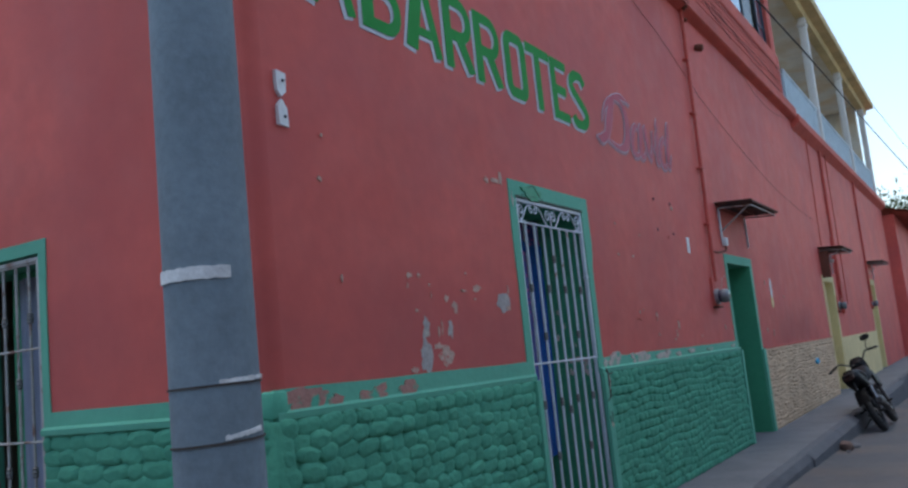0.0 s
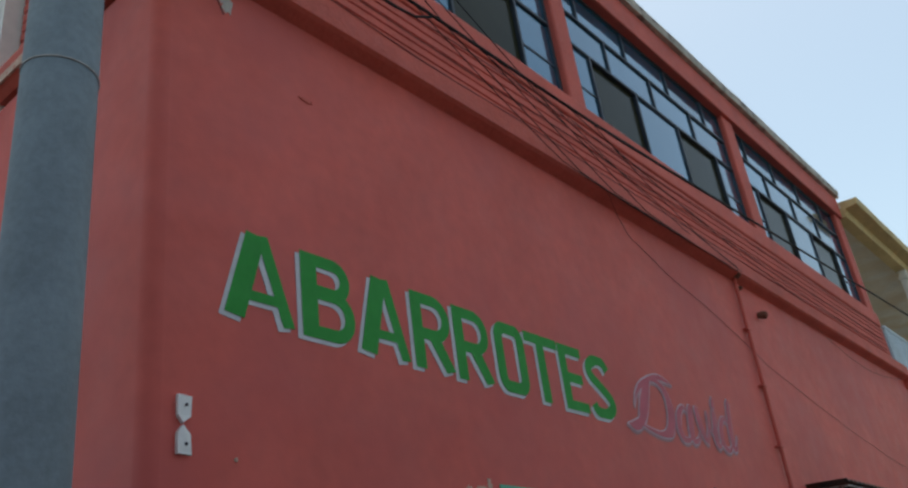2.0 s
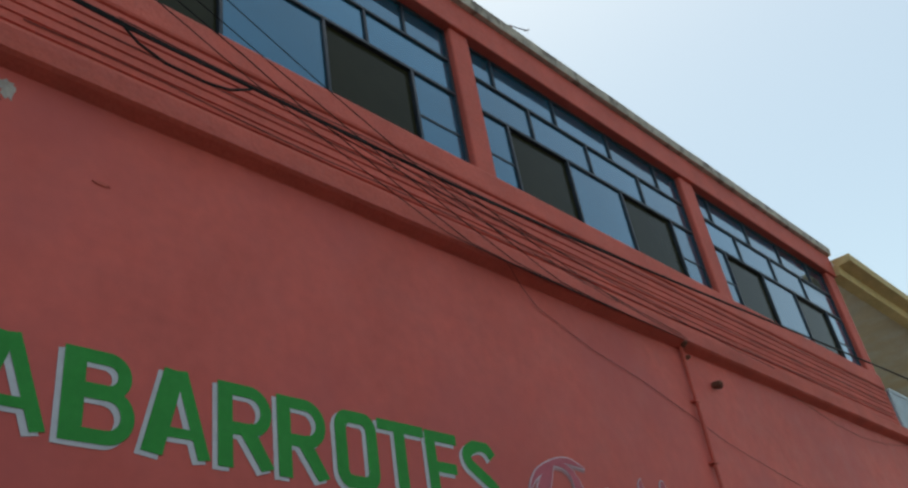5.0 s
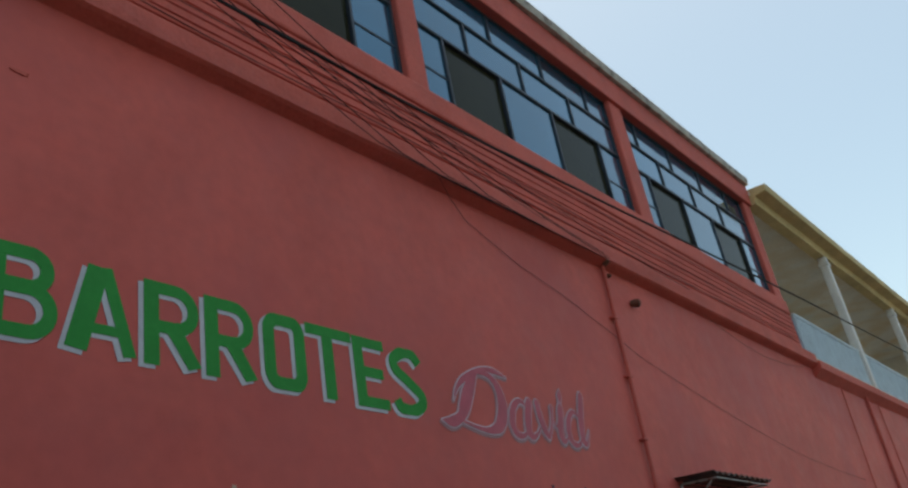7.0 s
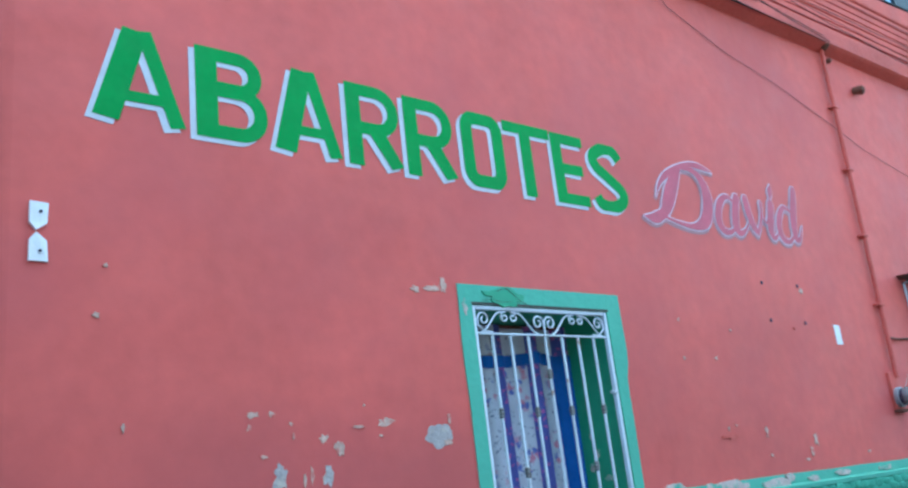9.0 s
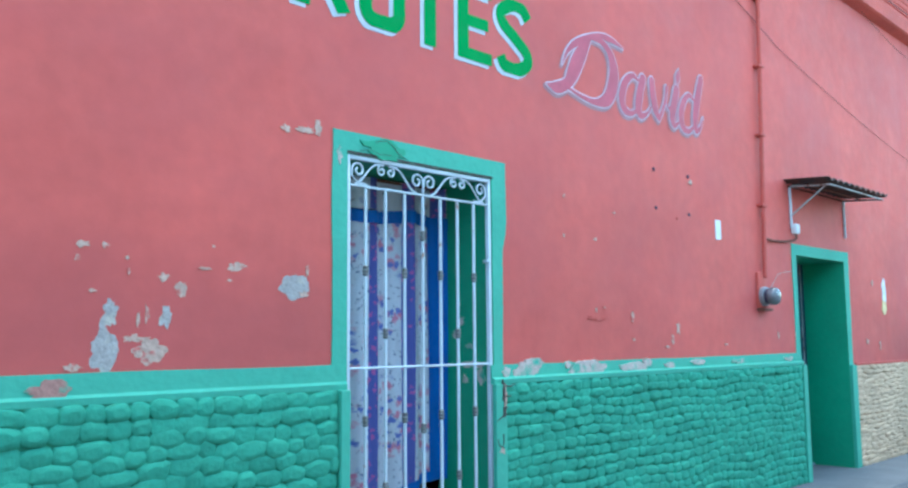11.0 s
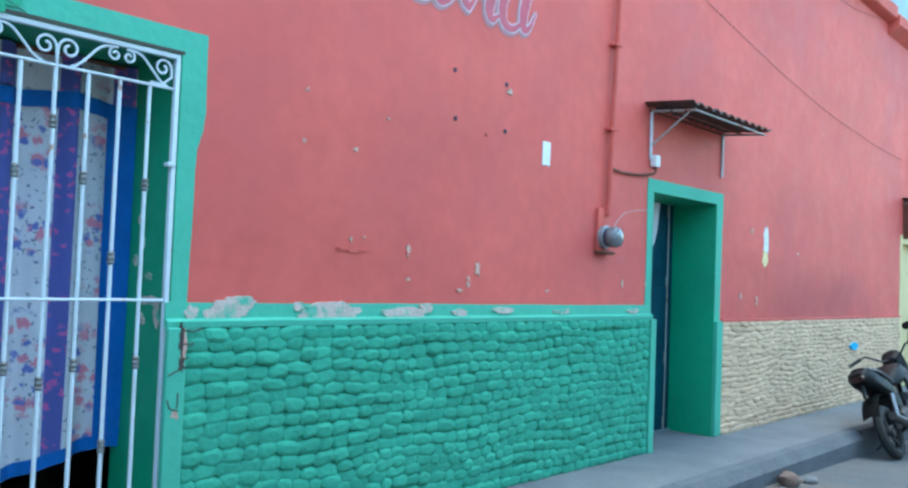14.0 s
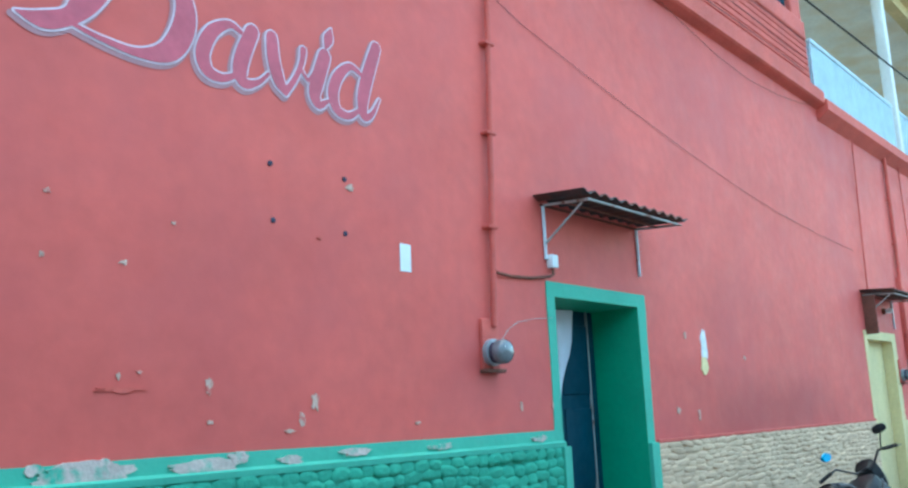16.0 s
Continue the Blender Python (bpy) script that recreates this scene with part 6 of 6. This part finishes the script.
bike_part("exhaust", tube([(0.80, -0.05, 0.50), (0.86, -0.08, 0.35), (0.72, -0.13, 0.22), (0.35, -0.15, 0.25), (0.15, -0.17, 0.32), (-0.25, -0.18, 0.44)], [0.02, 0.02, 0.022, 0.03, 0.045, 0.045], 10), BIKE_GREY)
bike_part("frame_tube", tube([(1.03, 0, 0.93), (0.85, 0, 0.55), (0.78, 0, 0.28), (0.42, 0, 0.26), (0.34, 0, 0.62), (0.1, 0, 0.74)], 0.022, 8), BIKE_BLACK)
bike_part("side_panel", loft([(0.22, 0.58, 0.10, 0.06), (0.32, 0.58, 0.125, 0.10), (0.46, 0.58, 0.10, 0.08)]), BIKE_BLACK)
bike_part("chain_guard", boxed(0.0, 0.42, 0.095, 0.125, 0.36, 0.42, bevel=0.01), BIKE_BLACK)
bike_part("side_stand", tube([(0.42, 0.10, 0.27), (0.36, 0.31, 0.135)], 0.011, 8), BIKE_GREY)
bike_part("plate_bracket", tube([(-0.22, 0, 0.84), (-0.30, 0, 0.68)], 0.02, 6), BIKE_BLACK)

# ---- rubble on the road ----


def lump(name, x, y, z, sx, sy, sz, seed, material, label):
    bm = bmesh.new()
    bmesh.ops.create_icosphere(bm, subdivisions=2, radius=1)
    for v in bm.verts:
        k = 1 + 0.35 * noise.noise(v.co * 1.4 + Vector((seed, 0, 0)))
        v.co = Vector((x + v.co.x * sx * k, y + v.co.y * sy * k, z + v.co.z * sz * k))
    return solo(name, bm, material, label, "rubble", "rubble on the road")


lump("brick_lump", 6.62, -0.97, road_z(6.62) + 0.05, 0.12, 0.09, 0.07, 3, ROCK, "broken reddish brick lump by the kerb")
lump("stone_lump", 6.92, -1.04, road_z(6.92) + 0.025, 0.08, 0.06, 0.03, 8, PAVE, "small grey stone lying by the kerb")
lump("stone_lump", 6.35, -1.02, road_z(6.35) + 0.012, 0.03, 0.03, 0.018, 12, PAVE, "small grey stone lying by the kerb")

# ---- far end of the street ----
house = thing("far_house", (33, 1, 0), "low reddish house with tiled eave down the street", "house")
part("wall", boxed(END + 0.3, 46, -0.35, 8, -0.7, 5.2), RED, house)
bm = bmesh.new()
rows = []
for k in range(70):
    x = END + 0.1 + k * 0.235
    w = 0.06 * math.cos(k * math.pi / 1.0)
    rows.append([bm.verts.new((x, y, z + w)) for y, z in ((-1.0, 5.15), (4.0, 6.5), (4.0, 6.42), (-1.0, 5.07))])
for a, b in zip(rows, rows[1:]):
    for i in range(4):
        bm.faces.new((a[i], a[(i + 1) % 4], b[(i + 1) % 4], b[i]))
part("roof", bm, TILE, house)
for x in (32.0, 36.0, 41.0):
    fw = part("door", boxed(x, x + 1.1, -0.40, -0.348, 0.15, 2.4, bevel=0.01), YELLOW, house)
tree = thing("street_tree", (47, 0.9, -0.64), "dusty green tree beyond the roofs", "tree")
bm = tube([(47, 0.9, -0.64), (47.1, 0.9, 2.5), (46.9, 1.0, 6.0)], [0.35, 0.26, 0.18], 10)
rng = random.Random(11)
limbs = []
for k in range(9):
    a, l = k * 0.75 + rng.uniform(0, 0.4), rng.uniform(1.2, 2.4)
    s = Vector((47, 0.9, rng.uniform(4.4, 6.0)))
    e = s + Vector((math.cos(a) * l, math.sin(a) * l, rng.uniform(0.8, 2.2)))
    limbs.append(e)
    bm_tube(bm, [s, s.lerp(e, 0.5) + Vector((0, 0, 0.2)), e], [0.11, 0.07, 0.03], 6)
part("trunk", bm, BARK, tree)
verts, faces = [], []
for k in range(3200):
    c = rng.choice(limbs) + Vector((rng.gauss(0, 0.75), rng.gauss(0, 0.75), rng.gauss(0, 0.5)))
    q = Euler((rng.uniform(0, 6), rng.uniform(0, 6), rng.uniform(0, 6))).to_matrix()
    s = rng.uniform(0.08, 0.17)
    i = len(verts)
    verts += [c + q @ Vector(p) * s for p in ((-1, 0, 0), (0, -0.4, 0.1), (1, 0, 0), (0, 0.4, 0.1))]
    faces.append((i, i + 1, i + 2, i + 3))
me = bpy.data.meshes.new("crown")
me.from_pydata(verts, [], faces)
me.materials.append(LEAF)
o = new("crown", me)
o.parent = tree
o.location = -ORIGIN[tree.name]

# ---- stones of the dado, last ----


def pillow(seed):
    """A rounded stone, one unit wide and high, bulging towards -y."""
    bm = bmesh.new()
    n = 14
    rings = []
    for f, d in ((1.0, 0.1), (0.96, -0.36), (0.82, -0.76), (0.45, -1.0)):
        ring = []
        for k in range(n):
            a = 2 * math.pi * k / n
            c, s = math.cos(a), math.sin(a)
            px, pz = math.copysign(abs(c) ** 0.76, c), math.copysign(abs(s) ** 0.80, s)
            j = 1 + 0.16 * noise.noise(Vector((c * 1.3 + seed * 5.1, s * 1.3, seed)))
            ring.append(bm.verts.new((0.5 * px * f * j, d + 0.16 * noise.noise(Vector((px * f * 1.5, pz * f * 1.5, seed * 3.3))), 0.5 * pz * f * j)))
        rings.append(ring)
    for a, b in zip(rings, rings[1:]):
        for k in range(n):
            bm.faces.new((a[k], a[(k + 1) % n], b[(k + 1) % n], b[k]))
    bm.faces.new(rings[-1])
    return bm


def stone_set(material):
    return [finish(pillow(i + 1), "stone", material) for i in range(14)]


def stones(parent, shapes, u0, u1, z0, z1, row, width, depth, limit, material, seed, turn=None):
    """Rows of uneven stones; the first rows of pieces are objects, what lies past the limit is one joined part."""
    rng = random.Random(seed)
    rest = []
    n = round((z1 - z0) / row)
    count = 0
    cells = []
    for i in range(n):
        za = z0 + (z1 - z0) * i / n
        u = u0 - rng.uniform(0, 0.02)
        while u < u1 - 0.03:
            w = width * rng.uniform(0.68, 1.35)
            if u + w > u1 - 0.05:
                w = u1 - u
            cells.append((u, w, za))
            u += w
    cells.sort(key=lambda c: c[0])
    for u, w, za in cells:
        h = (z1 - z0) / n
        drift = 0.045 * noise.noise(Vector((u * 1.6, za * 3.0, seed)))
        loc = Vector((u + w / 2, -0.014, za + h / 2 + (drift if z0 + h < za < z1 - 2 * h else 0)))
        scl = Vector((w * rng.uniform(1.10, 1.26), depth * rng.uniform(0.65, 1.3), h * rng.uniform(1.14, 1.42)))
        rot = Matrix.Rotation(rng.uniform(-0.17, 0.17), 4, "Y") @ Matrix.Rotation(rng.uniform(-0.10, 0.10), 4, "X")
        m = Matrix.Translation(loc) @ rot @ Matrix.Diagonal((*scl, 1))
        if turn:
            m = turn @ m
        me = rng.choice(shapes)
        if count < limit:
            o = new("stone", me)
            o.parent = parent
            o.matrix_basis = m
        else:
            rest.append((me, m))
        count += 1
    if rest:
        verts, faces = [], []
        for me, m in rest:
            base = len(verts)
            verts += [m @ v.co for v in me.vertices]
            faces += [[base + i for i in p.vertices] for p in me.polygons]
        me = bpy.data.meshes.new("stones")
        me.from_pydata(verts, [], faces)
        me.materials.append(material)
        me.shade_smooth()
        o = tagged(new("stones", me), kind="stuff")
        o.parent = parent


green_set = stone_set(GREEN_STONE)
cream_set = stone_set(CREAM_STONE)
stones(dado_1, green_set, -2.49, 0.03, PAVE_Z, DADO - 0.005, 0.071, 0.128, 0.023, 420, GREEN_STONE, 1)
stones(dado_2, green_set, 1.37, 5.845, PAVE_Z, DADO - 0.025, 0.068, 0.118, 0.024, 620, GREEN_STONE, 2)
stones(dado_3, cream_set, 7.30, 13.40, PAVE_Z, 1.232, 0.050, 0.19, 0.017, 540, CREAM_STONE, 3)
stones(dado_4, green_set, 0.02, 1.61, PAVE_Z, DADO, 0.071, 0.146, 0.018, 300, GREEN_STONE, 4, Matrix.Translation((-2.5, 0, 0)) @ Matrix.Rotation(radians(-90), 4, "Z") @ Matrix.Diagonal((-1, 1, 1, 1)))
